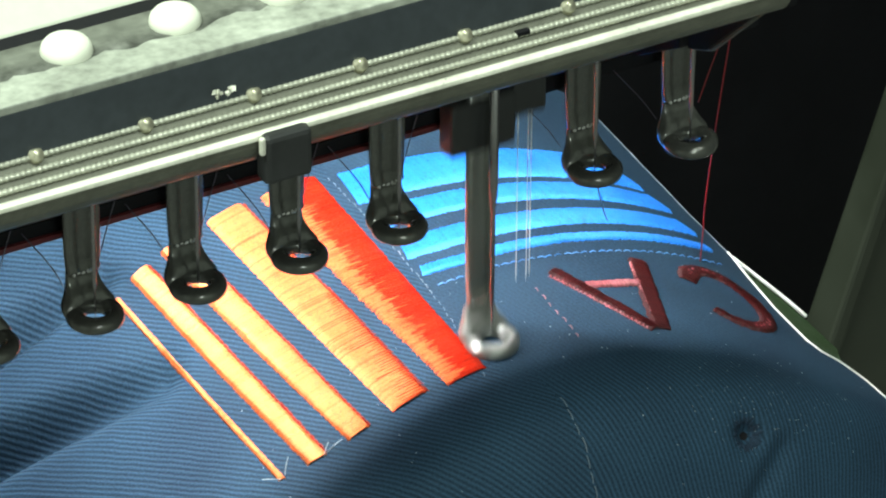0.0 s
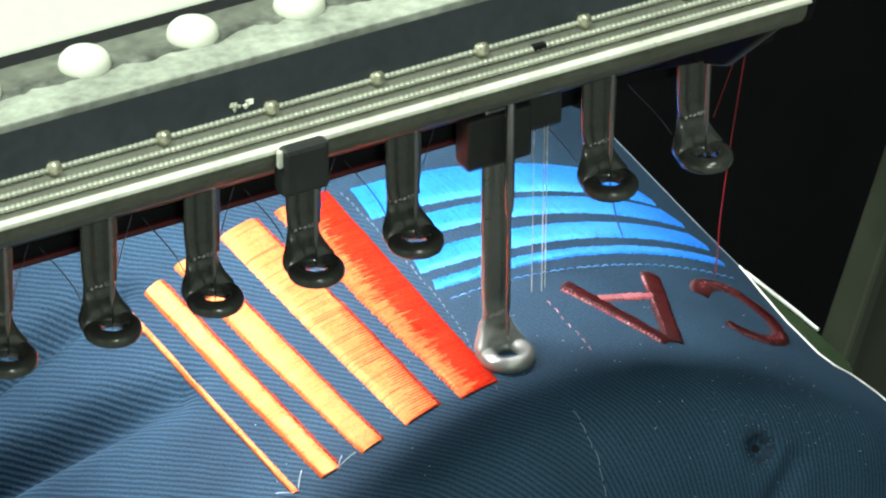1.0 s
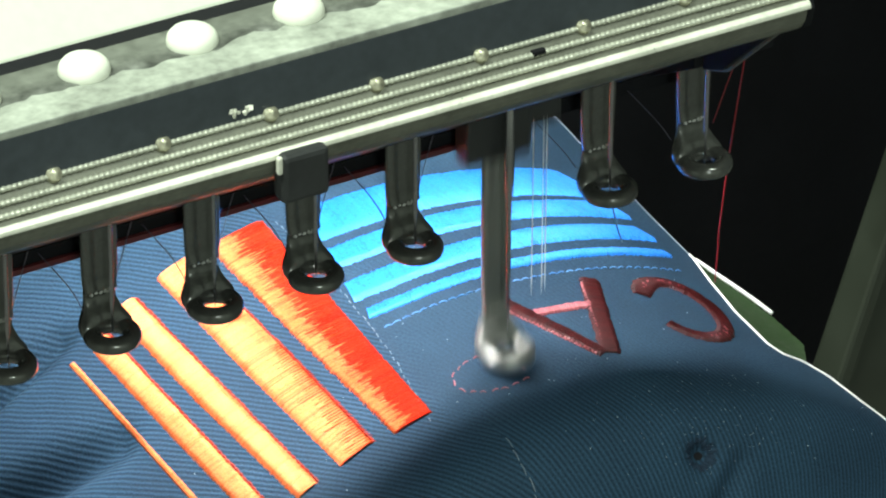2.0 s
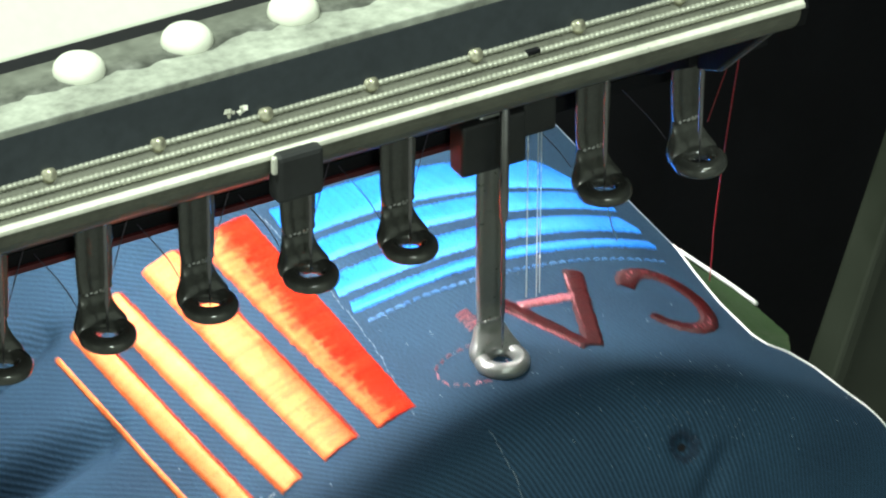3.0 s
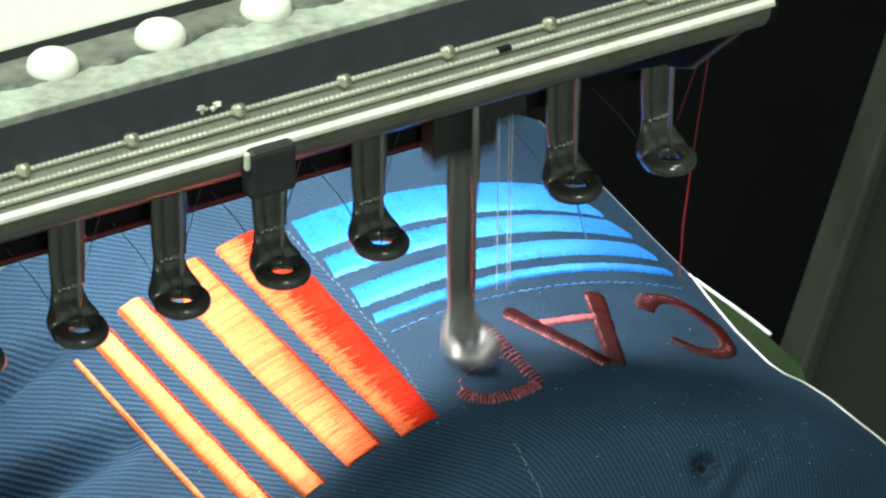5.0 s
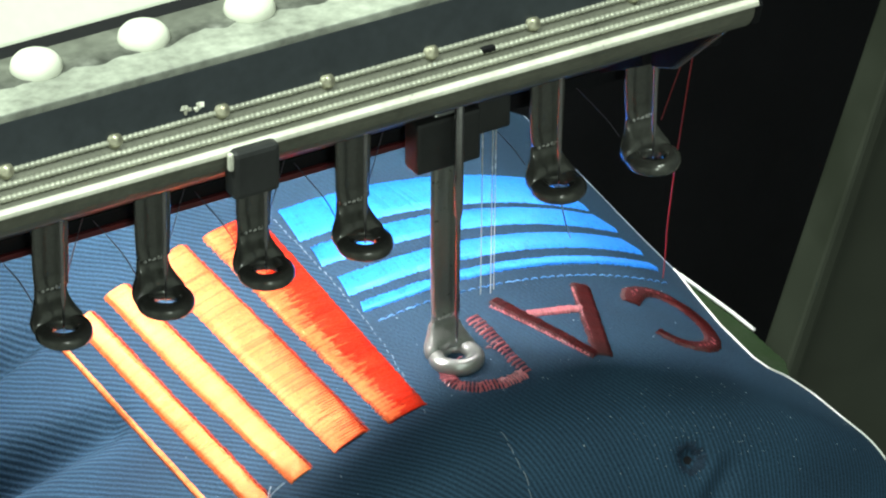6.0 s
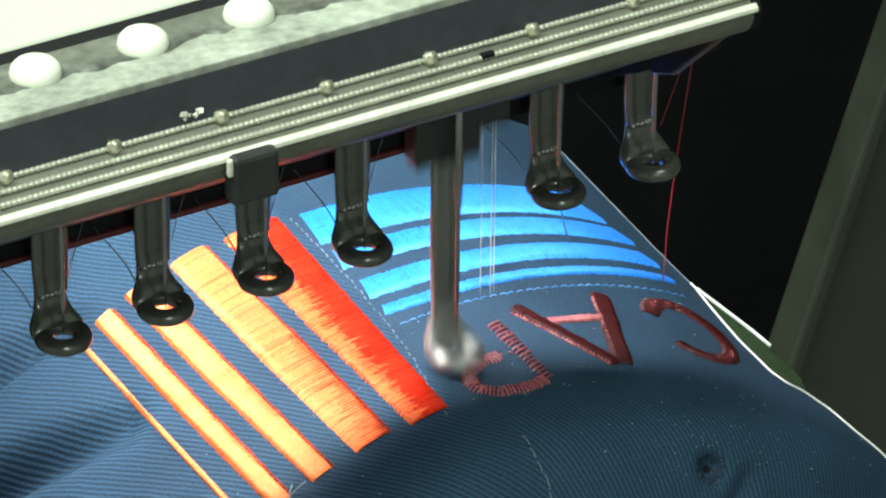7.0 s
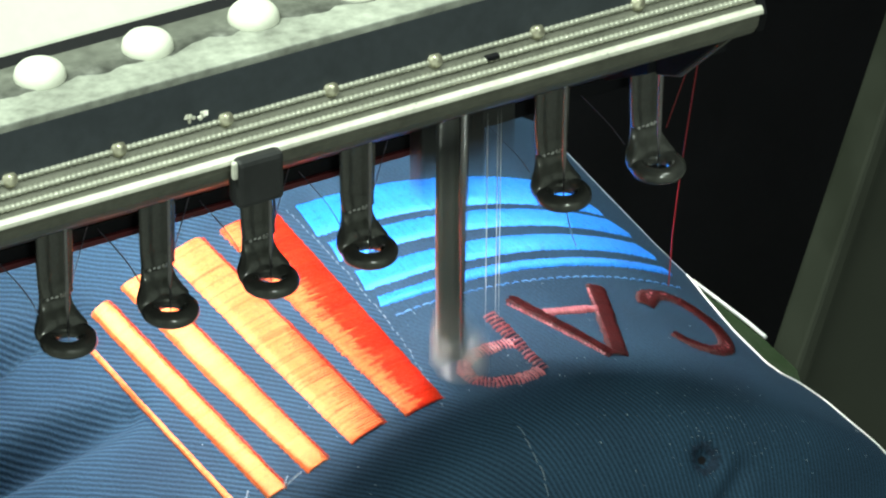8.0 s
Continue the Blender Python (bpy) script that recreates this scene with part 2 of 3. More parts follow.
def lathe_bm(profile, n=32, closed=False):
    """A (radius, z) outline turned about z."""
    bm = bmesh.new()
    rings = []
    for r, z in profile:
        if r < 1e-6:
            rings.append([bm.verts.new((0, 0, z))] * n)
        else:
            rings.append([bm.verts.new((r * math.cos(2 * math.pi * i / n), r * math.sin(2 * math.pi * i / n), z)) for i in range(n)])
    pairs = list(zip(rings, rings[1:])) + ([(rings[-1], rings[0])] if closed else [])
    for a, b in pairs:
        for i in range(n):
            j = (i + 1) % n
            vs = []
            for v in (a[i], a[j], b[j], b[i]):
                if v not in vs:
                    vs.append(v)
            if len(vs) > 2:
                bm.faces.new(vs)
    return bm


def lathe_bm_at(x, y, z0, z1, radius):
    bm = lathe_bm([(0, z0), (radius, z0), (radius, z1), (0, z1)], 10)
    bmesh.ops.translate(bm, vec=(x, y, 0), verts=bm.verts)
    return bm


def tube_mesh(name, points, radius, material, sides=6, close=True):
    """A round strand along a line of points."""
    pts = [Vector(p) for p in points]
    verts, faces = [], []
    for i, p in enumerate(pts):
        d = (pts[min(i + 1, len(pts) - 1)] - pts[max(i - 1, 0)]).normalized()
        s = d.cross(Vector((0.31, 0.9, 0.2))).normalized()
        t = d.cross(s)
        for k in range(sides):
            a = 2 * math.pi * k / sides
            verts.append(p + radius * (math.cos(a) * s + math.sin(a) * t))
    for i in range(len(pts) - 1):
        for k in range(sides):
            a, b = i * sides + k, i * sides + (k + 1) % sides
            faces.append((a, b, b + sides, a + sides))
    if close:
        faces.append(tuple(range(sides))[::-1])
        faces.append(tuple(range((len(pts) - 1) * sides, len(pts) * sides)))
    return mesh_from(name, verts, faces, material)


def thing(name, label, category, group="", kind="", at=(0, 0, 0)):
    ob = tagged(new(name), label, category, group, kind)
    ob.empty_display_size = 0.01
    ob.location = tuple(c * MM for c in at)
    return ob


# ---------------------------------------------------------------- room
def slab(name, x0, x1, y0, y1, z0, z1, material, label, category):
    ob = part(name, box_bm(x0, x1, y0, y1, z0, z1, 0), material, None)
    return tagged(ob, label, category, kind="structure")


slab("floor", -2600, 2600, -2600, 2600, -960, -900, FLOOR, "plain grey workshop floor", "floor")
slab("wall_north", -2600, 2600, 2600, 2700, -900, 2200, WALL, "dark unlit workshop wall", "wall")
# the unseen south and west walls are pale to give the feet something to reflect
slab("wall_south", -2600, 2600, -2700, -2600, -900, 2200, REFLECTOR_WALL, "pale workshop wall added out of view for reflections", "wall")
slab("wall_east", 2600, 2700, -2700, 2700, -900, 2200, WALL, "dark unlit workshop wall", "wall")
slab("wall_west", -2700, -2600, -2700, 2700, -900, 2200, REFLECTOR_WALL, "pale workshop wall added out of view for reflections", "wall")
slab("ceiling", -2700, 2700, -2700, 2700, 2200, 2260, COVER, "pale workshop ceiling", "ceiling")

# ---------------------------------------------------------------- machine
X_END = 32.5
PITCH = 18.0
head = thing("embroidery_machine", "multi-needle embroidery machine with cream cover and grey rail", "sewing machine")


def build_head():
    # the body behind the rail, with its sloping underside
    body = [(-28, 66.4), (10, 38.5), (16, 38.5), (16, 84), (-28, 84)]
    part("needle_case", prism_bm(body, -175, X_END - 1, 0.4), CASE, head, "black painted needle case")
    part("needle_case_end", prism_bm([(-4, 46.5), (9, 38.4), (16, 38.4), (16, 70), (-4, 70)], X_END - 1.5, 46, 0.4), BLACK, head)
    part("front_panel", prism_bm([(-29.4, 77.2), (-28.0, 76.6), (-28.0, 85.0), (-28.6, 85.0)], -175, X_END, 0.1), PANEL, head, "dark painted front panel")
    part("rail_bed", prism_bm([(-34.0, 72.4), (-33.9, 71.2), (-33.5, 69.9), (-32.7, 68.6), (-31.6, 67.6), (-30.2, 66.9), (-28.0, 66.6), (-28.0, 77.0), (-29.4, 77.0)], -175, X_END, 0.1), SKIRT, head, "grey cast rail bed")
    part("lip", prism_bm([(-34.5, 72.5), (-34.35, 73.2), (-33.7, 73.7), (-33.0, 73.4), (-33.9, 72.2)], -175, X_END + 0.5, 0.2), CHROME, head, "bright worn steel lip")
    for y, z in ((-29.5, 77.3), (-31.0, 75.9), (-32.4, 74.6)):
        ribbed_cord(y, z)
    part("end_plate", prism_bm([(-34, 72), (-33, 68.5), (-28.5, 67.5), (-9.5, 48.6), (-4, 46), (-4, 70), (-28, 84)], X_END, X_END + 1.5, 0.2), BLACK, head, "thin black end plate")
    part("plate_edge", prism_bm([(-28.7, 67.1), (-9.6, 48.1), (-4, 45.5), (-4, 46.1), (-9.4, 48.8), (-28.4, 67.8)], X_END + 1.0, X_END + 1.8, 0.1), SKIRT, head, "worn grey lower edge of the end plate")
    part("ledge", prism_bm([(-28.6, 85.1), (-28.6, 86.4), (-2, 84.6), (-2, 83.0), (-28, 83.8)], -175, X_END, 0.3), PLATE, head, "scuffed brushed metal ledge")
    part("top_cover", prism_bm([(-9.4, 84.9), (28, 128), (60, 190), (75, 190), (75, 84.9)], -175, X_END + 2, 1.0), COVER, head, "cream painted sheet cover")
    # a black strip on the ledge gives the shade below the cover
    part("cover_shade_strip", prism_bm([(-12.6, 84.2), (-12.6, 85.5), (-8.0, 85.2), (-8.0, 84.0)], -175, X_END - 0.5, 0.2), BLACK, head, "black strip painting the shade under the cover")
    for k in range(-4, 7):
        knob((k - 5) * PITCH + 5.8)
    for k in range(-5, 8):
        screw((k - 5) * PITCH - 4.9 - 0.3)
    clip()
    for name, x, seed in (("panel_catch", -65.4, 3), ("panel_catch", -62.6, 8)):
        rnd = random.Random(seed)
        bm = bmesh.new()
        for i in range(7):
            turn = Matrix.Rotation(rnd.uniform(0, 3), 4, Vector((rnd.uniform(-1, 1), rnd.uniform(-1, 1), 1)))
            bmesh.ops.create_cube(bm, size=rnd.uniform(0.4, 0.8), matrix=Matrix.Translation((x + rnd.uniform(-1, 1), -29.1, 79.1 + rnd.uniform(-0.5, 0.4))) @ turn)
        part(name, bm, CHROME, head, "small chipped steel catch")
    part("cord_pin", box_bm(-15.2, -12.8, -31.5, -30.5, 75.7, 76.6, 0.25), BLACK, head, "small black pin on the cord")
    part("ledge_reflection", reflection_sheet(), DARK_REFLECTION, head, "dark reflection painted along the rear of the ledge")
    part("back_bar", prism_bm([(9.8, 35.6), (9.8, 38.4), (15.5, 38.4), (15.5, 35.2)], -175, 46, 0.2), BLACK, head, "black guide bar")
    part("red_strip", prism_bm([(8.8, 35.2), (8.8, 36.2), (9.6, 36.2), (9.6, 35.0)], -175, -4, 0.1), MAROON_BAR, head, "dark red strip")


def reflection_sheet():
    # a thin dark sheet paints the reflection on the ledge and ends in an uneven line
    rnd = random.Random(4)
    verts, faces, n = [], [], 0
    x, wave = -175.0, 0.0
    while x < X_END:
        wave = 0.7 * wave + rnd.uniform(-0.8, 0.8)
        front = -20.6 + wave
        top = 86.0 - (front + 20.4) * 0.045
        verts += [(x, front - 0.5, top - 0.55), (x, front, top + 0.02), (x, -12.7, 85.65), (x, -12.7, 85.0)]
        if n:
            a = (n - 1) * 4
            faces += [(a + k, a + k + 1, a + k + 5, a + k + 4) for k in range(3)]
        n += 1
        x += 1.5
    return mesh_from("ledge_reflection", verts, faces, DARK_REFLECTION)


def ribbed_cord(y, z):
    # a wound cord: short beads along its length
    verts, faces = [], []
    n, sides, step = 0, 7, 0.15
    x = -120.0
    while x < X_END:
        r = (0.36, 0.52, 0.52)[n % 3]
        for s in range(sides):
            a = 2 * math.pi * s / sides
            verts.append((x, y + r * math.cos(a), z + r * math.sin(a)))
        if n:
            for s in range(sides):
                a, b = (n - 1) * sides + s, (n - 1) * sides + (s + 1) % sides
                faces.append((a, b, b + sides, a + sides))
        n += 1
        x += step * 2
    part("wound_cord", mesh_from("wound_cord", verts, faces, CORD), CORD, head)


def knob(x):
    bm = lathe_bm([(0, 2.75), (2.0, 2.65), (3.2, 2.25), (3.8, 1.5), (4.0, 0.6), (3.9, -0.2), (3.2, -0.8), (0, -0.8)], 28)
    bmesh.ops.transform(bm, matrix=Matrix.Translation((x, -18.0, 85.6)), verts=bm.verts)
    part("thread_knob", bm, KNOB, head, "round white plastic knob", smooth=True)


def screw(x):
    bm = lathe_bm([(0, 0.75), (0.45, 0.75), (0.5, 0.4), (0.85, 0.35), (0.95, 0.1), (0.95, -0.6), (0.7, -0.8), (0.7, -1.6), (0, -1.6)], 14)
    m = Matrix.Translation((x, -29.6, 77.6)) @ Matrix.Rotation(radians(35), 4, "X")
    bmesh.ops.transform(bm, matrix=m @ Matrix.Scale(1.3, 4), verts=bm.verts)
    part("rail_screw", bm, BRASS, head, "small domed rail screw", smooth=True)


def clip():
    part("clip_block", box_bm(-60.6, -52.8, -36.2, -32.6, 65.3, 73.4, 0.8), BLOCK, head, "black plastic clip over the rail")
    part("clip_pin", box_bm(-61.4, -60.5, -36.0, -35.0, 70.6, 73.6, 0.4), CHROME, head, "shiny metal clip pin")


build_head()


# ---------------------------------------------------------------- presser feet and needles
def build_foot(metal, label, slim=1.0):
    ob = thing("presser_foot", label, "presser foot", "row of presser feet")
    # a funnel round the needle hole, a broad sloping top, a rounded outer wall
    ring = [(1.75, -0.5), (1.8, -0.1), (2.2, 0.45), (2.6, 0.8), (3.1, 0.92), (3.7, 0.8), (4.2, 0.5), (4.5, 0.1), (4.62, -0.4), (4.6, -0.9), (4.4, -1.35), (4.0, -1.6), (3.3, -1.7), (2.3, -1.6), (1.85, -1.2)]
    part("ring", lathe_bm(ring, 48, closed=True), metal, ob, smooth=True)
    # the shank: a flat bar behind the ring that narrows, then flares into it
    # with a filed step where the bar ends
    rows = [(60, 3.25, 3.5, 5.0), (24, 3.2, 3.5, 5.0), (14, 3.1, 3.5, 5.0), (9, 2.95, 3.5, 5.0), (6.8, 2.8, 3.45, 5.0), (6.1, 2.75, 3.1, 5.0), (5.8, 2.72, 3.15, 5.0), (5.5, 2.7, 3.9, 5.0), (4.6, 2.72, 3.9, 5.0), (3.8, 2.78, 3.6, 5.0), (3.1, 2.95, 3.0, 4.95), (2.4, 3.25, 2.3, 4.8), (1.7, 3.65, 1.8, 4.6), (1.2, 4.0, 1.5, 4.35), (0.8, 4.25, 1.3, 4.05), (0.3, 4.4, 1.2, 3.8), (-0.5, 4.35, 1.2, 3.5), (-1.3, 4.0, 1.3, 3.2)]
    rows = [(z, w * slim if z > 4 else w, y0, y1) for z, w, y0, y1 in rows]
    bm = bmesh.new()
    loops = []
    for z, w, y0, y1 in rows:
        loop = []
        for i in range(20):
            a = 2 * math.pi * i / 20
            c, d = math.cos(a), math.sin(a)
            x = w * math.copysign(abs(c) ** 0.35, c)
            y = (y0 + y1) / 2 + (y1 - y0) / 2 * math.copysign(abs(d) ** 0.35, d)
            # low rows bow round the needle hole
            if z < 2.6:
                y = max(y, math.sqrt(max(0, 2.1 ** 2 - x * x)))
            loop.append(bm.verts.new((x, y, z)))
        loops.append(loop)
    for a, b in zip(loops, loops[1:]):
        for i in range(20):
            bm.faces.new((a[i], a[(i + 1) % 20], b[(i + 1) % 20], b[i]))
    bm.faces.new(loops[0]), bm.faces.new(loops[-1][::-1])
    part("shank", bm, metal, ob, smooth=True)
    # pale steel chips stand in for the sparkle along the rough step
    rnd = random.Random(12)
    chips = bmesh.new()
    for i in range(14):
        r = rnd.uniform(0.2, 0.48)
        m = Matrix.Translation((rnd.uniform(-2.2, 1.8) * slim, 3.12, 5.95 + rnd.uniform(-0.3, 0.3))) @ Matrix.Rotation(rnd.uniform(0, 3), 4, Vector((rnd.uniform(-1, 1), 1, rnd.uniform(-1, 1))))
        bmesh.ops.create_cube(chips, size=r, matrix=m)
    part("edge_sparkle", chips, STEEL, ob, "pale chips painting the sparkle on the rough shank edge")
    return ob


def build_needle():
    ob = thing("needle", "thin shiny steel sewing needle", "needle", "row of needles")
    part("blade", lathe_bm([(0, 0), (0.14, 0.8), (0.2, 1.8), (0.22, 5.4), (0.36, 6.2), (0.4, 7.0), (0.4, 24), (0.8, 26), (0.8, 60), (0, 60)], 12), NEEDLE, ob, smooth=True)
    return ob


RAISED = 26.0
feet, needles = {}, {}
first_foot, first_needle = build_foot(FOOT, "blackened steel presser foot with a round ring"), build_needle()
for k in range(-1, 8):
    at_foot = pose((k - 5) * PITCH * MM, 0, RAISED * MM)
    at_needle = pose((k - 5) * PITCH * MM, 0, (RAISED - 1.0) * MM)
    if k == -1:
        feet[k], needles[k] = first_foot, first_needle
        first_foot.matrix_basis, first_needle.matrix_basis = at_foot, at_needle
    else:
        feet[k], needles[k] = copy_thing(first_foot, at_foot), copy_thing(first_needle, at_needle)
for spare in list(feet[5].children):
    bpy.data.objects.remove(spare)
bpy.data.objects.remove(feet[5])
feet[5] = build_foot(BRIGHT_FOOT, "worn bright steel presser foot lowered on the cap", 0.78)
part("foot_clamp", box_bm(-6.2, 5.6, 2.6, 7.0, 34.5, 44.0, 0.6), BLOCK, feet[5], "black clamp of the foot")
part("clamp_arm", box_bm(5.8, 12.0, 4.0, 7.6, 38.0, 47.0, 0.6), BLOCK, feet[5], "black clamp arm")
for x, low in ((8.2, 5.6), (10.1, 5.2), (10.7, 5.8)):
    part("guide_wire", lathe_bm_at(x, 6.5, low, 46, 0.09), STEEL, feet[5], "thin bright guide wire")
tagged(needles[5], "steel needle stitching through the lowered foot")

# ---------------------------------------------------------------- the cap
R_CAP, TILT = 101.86, 4.54
CENTRE = Vector((1.66, 0, -2.51 - R_CAP))
cap = thing("baseball_cap", "navy twill baseball cap with orange and blue embroidery", "cap")
BEND = -11.0
sewn = []


def outline():
    # arc length ahead of the bend -> (v, radius): the crown rounds over towards its top
    v, r, table = BEND, R_CAP, [(0.0, BEND, R_CAP)]
    step = 0.25
    for i in range(1, 561):
        l = i * step
        th = radians(min(88, 57 * (1 - math.exp(-((l - 0.125) / 8.5) ** 1.7)) + 0.4 * max(0, l - 10)))
        v -= math.cos(th) * step
        r -= math.sin(th) * step
        if r < 2:
            break
        table.append((l, v, r))
    return table


OUTLINE = outline()


def on_cap(phi, v, h=0.0):
    """A place on the cap: steps of 1.625 mm round it, millimetres along it, height over it. Past the bend v goes on as arc length."""
    r = R_CAP
    tilt = 0.0
    h0 = dents(phi, v)
    if v < BEND:
        i = min(len(OUTLINE) - 2, int((BEND - v) / 0.25))
        f = (BEND - v) / 0.25 - i
        (l0, v0, r0), (l1, v1, r1) = OUTLINE[i], OUTLINE[i + 1]
        v, r = v0 + (v1 - v0) * f, r0 + (r1 - r0) * f
        tilt = math.atan2(r0 - r1, v0 - v1)
    a = phi * 1.625 / R_CAP
    r += (h + h0) * math.cos(tilt)
    return Vector((r * math.sin(a), v - (h + h0) * math.sin(tilt), r * math.cos(a)))


def dents(phi, v):
    # soft creases on the flank, where the cloth is slack
    out = 0.0
    for p0, v0, p1, v1, wide, deep in ((-56, 55, -31.0, 35.5, 4.2, 9.5), (-50, 69, -29.0, 62.5, 3.4, 8.0)):
        ax, ay = p0 * 1.625, v0
        bx, by = p1 * 1.625, v1
        px, py = phi * 1.625, v
        t = max(0, min(1, ((px - ax) * (bx - ax) + (py - ay) * (by - ay)) / ((bx - ax) ** 2 + (by - ay) ** 2)))
        d = math.hypot(px - ax - t * (bx - ax), py - ay - t * (by - ay))
        out -= deep * math.exp(-(d / wide) ** 2) * (1 - 0.65 * t * t)
    d = math.hypot((phi - 20.6) * 1.45, v + 23.9)
    out -= 2.6 * math.exp(-(d / 2.6) ** 2)
    # a short fold below the eyelet
    ax, ay, bx, by = 25.2 * 1.45, -26.0, 21.0 * 1.45, -36.0
    px, py = phi * 1.45, v
    t = max(0, min(1, ((px - ax) * (bx - ax) + (py - ay) * (by - ay)) / ((bx - ax) ** 2 + (by - ay) ** 2)))
    d = math.hypot(px - ax - t * (bx - ax), py - ay - t * (by - ay))
    out -= 1.1 * math.exp(-(d / 2.3) ** 2)
    return out


RIM = 40.0
RIM_LINE = [(-200, 74.0), (-60, 70.0), (-35, 59.5), (-20, 51.5), (-12, 47.6), (-9, 46.2), (-3, 44.4), (0.4, 41.8), (1.2, 39.6), (4, 38.5), (14, 38.2), (24, 39.0), (32, 40.0), (44, 39.7), (100, 40.0)]


def rim(v):
    """How far round the cut edge of the cap lies at v: it steps out where the front panel ends."""
    for (v0, p0), (v1, p1) in zip(RIM_LINE, RIM_LINE[1:]):
        if v <= v1:
            return p0 + (p1 - p0) * (v - v0) / (v1 - v0)
    return RIM_LINE[-1][1]


def to_rim(phi, v):
    return phi if phi < 30 else 30 + (phi - 30) * (rim(v) - 30) / (RIM - 30)


def cap_sheet(name, phis, vs, h, material, label=""):
    verts, faces, uvs = [], [], []
    for p in phis:
        for v in vs:
            q = to_rim(p, v)
            verts.append(on_cap(q, v, h))
            uvs.append((q * 1.625, v))
    n = len(vs)
    for i in range(len(phis) - 1):
        for j in range(n - 1):
            faces.append((i * n + j, i * n + j + 1, (i + 1) * n + j + 1, (i + 1) * n + j))
    ob = part(name, mesh_from(name, verts, faces, material, uvs=uvs), material, cap, label)
    return ob


def spread(a, b, n):
    return [a + (b - a) * i / (n - 1) for i in range(n)]


def strand(verts, faces, a, b, width, lift, seg=5):
    """One stitch of thread from a to b (degrees, mm), arched over the cloth."""
    (pa, va), (pb, vb) = a, b
    du, dv = (pb - pa) * 1.625, vb - va
    length = math.hypot(du, dv) or 1
    nu, nv = -dv / length * width / 2 / 1.625, du / length * width / 2
    base = len(verts)
    for i in range(seg + 1):
        t = i / seg
        h = lift * math.sqrt(max(0, 1 - abs(2 * t - 1) ** 5)) + 0.05
        p, v = pa + (pb - pa) * t, va + (vb - va) * t
        verts.append(on_cap(p + nu, v + nv, h - width * 0.6))
        verts.append(on_cap(p + nu * 0.55, v + nv * 0.55, h))
        verts.append(on_cap(p - nu * 0.55, v - nv * 0.55, h))
        verts.append(on_cap(p - nu, v - nv, h - width * 0.6))
    for i in range(seg):
        for k in range(3):
            q = base + i * 4 + k
            faces.append((q, q + 1, q + 5, q + 4))


def satin(name, left, right, material, label="", pitch=0.27, lift=0.45, jitter=0.12, seed=1, width=0.33, seg=8, ragged=0.0):
    """Side-by-side stitches between two lines of (degrees, mm) points."""
    rnd = random.Random(seed)

    def along(line, t):
        x = t * (len(line) - 1)
        i = min(len(line) - 2, int(x))
        f = x - i
        return line[i][0] + (line[i + 1][0] - line[i][0]) * f, line[i][1] + (line[i + 1][1] - line[i][1]) * f

    def run(line):
        return sum(math.hypot((b[0] - a[0]) * 1.625, b[1] - a[1]) for a, b in zip(line, line[1:]))

    n = max(3, int(max(run(left), run(right)) / pitch))
    verts, faces = [], []
    for i in range(n):
        t = i / (n - 1)
        a, b = along(left, t), along(right, t)
        du, dv = (b[0] - a[0]) * 1.625, b[1] - a[1]
        length = math.hypot(du, dv) or 1
        ja, jb = rnd.uniform(-jitter, jitter), rnd.uniform(-jitter, jitter) + ragged * rnd.uniform(-1, 1) ** 3
        a = (a[0] - du / length * ja / 1.625, a[1] - dv / length * ja)
        b = (b[0] + du / length * jb / 1.625, b[1] + dv / length * jb)
        strand(verts, faces, a, b, width * rnd.uniform(0.92, 1.2), lift * rnd.uniform(0.93, 1.06), seg)
    return part(name, mesh_from(name, verts, faces, material), material, cap, label)


def running(name, line, material, label="", stitch=1.6, gap=0.5, width=0.35, seed=1, wobble=0.1, lift=0.25):
    rnd = random.Random(seed)
    verts, faces = [], []
    for (pa, va), (pb, vb) in zip(line, line[1:]):
        length = math.hypot((pb - pa) * 1.625, vb - va)
        n = max(1, int(length / (stitch + gap)))
        for i in range(n):
            t0 = i / n
            t1 = t0 + stitch / (stitch + gap) / n
            w = rnd.uniform(-wobble, wobble)
            strand(verts, faces, (pa + (pb - pa) * t0 + w, va + (vb - va) * t0 + w), (pa + (pb - pa) * t1 + w, va + (vb - va) * t1 - w), width, lift, 3)
    return tagged(part(name, mesh_from(name, verts, faces, material), material, cap, label), kind="stuff")


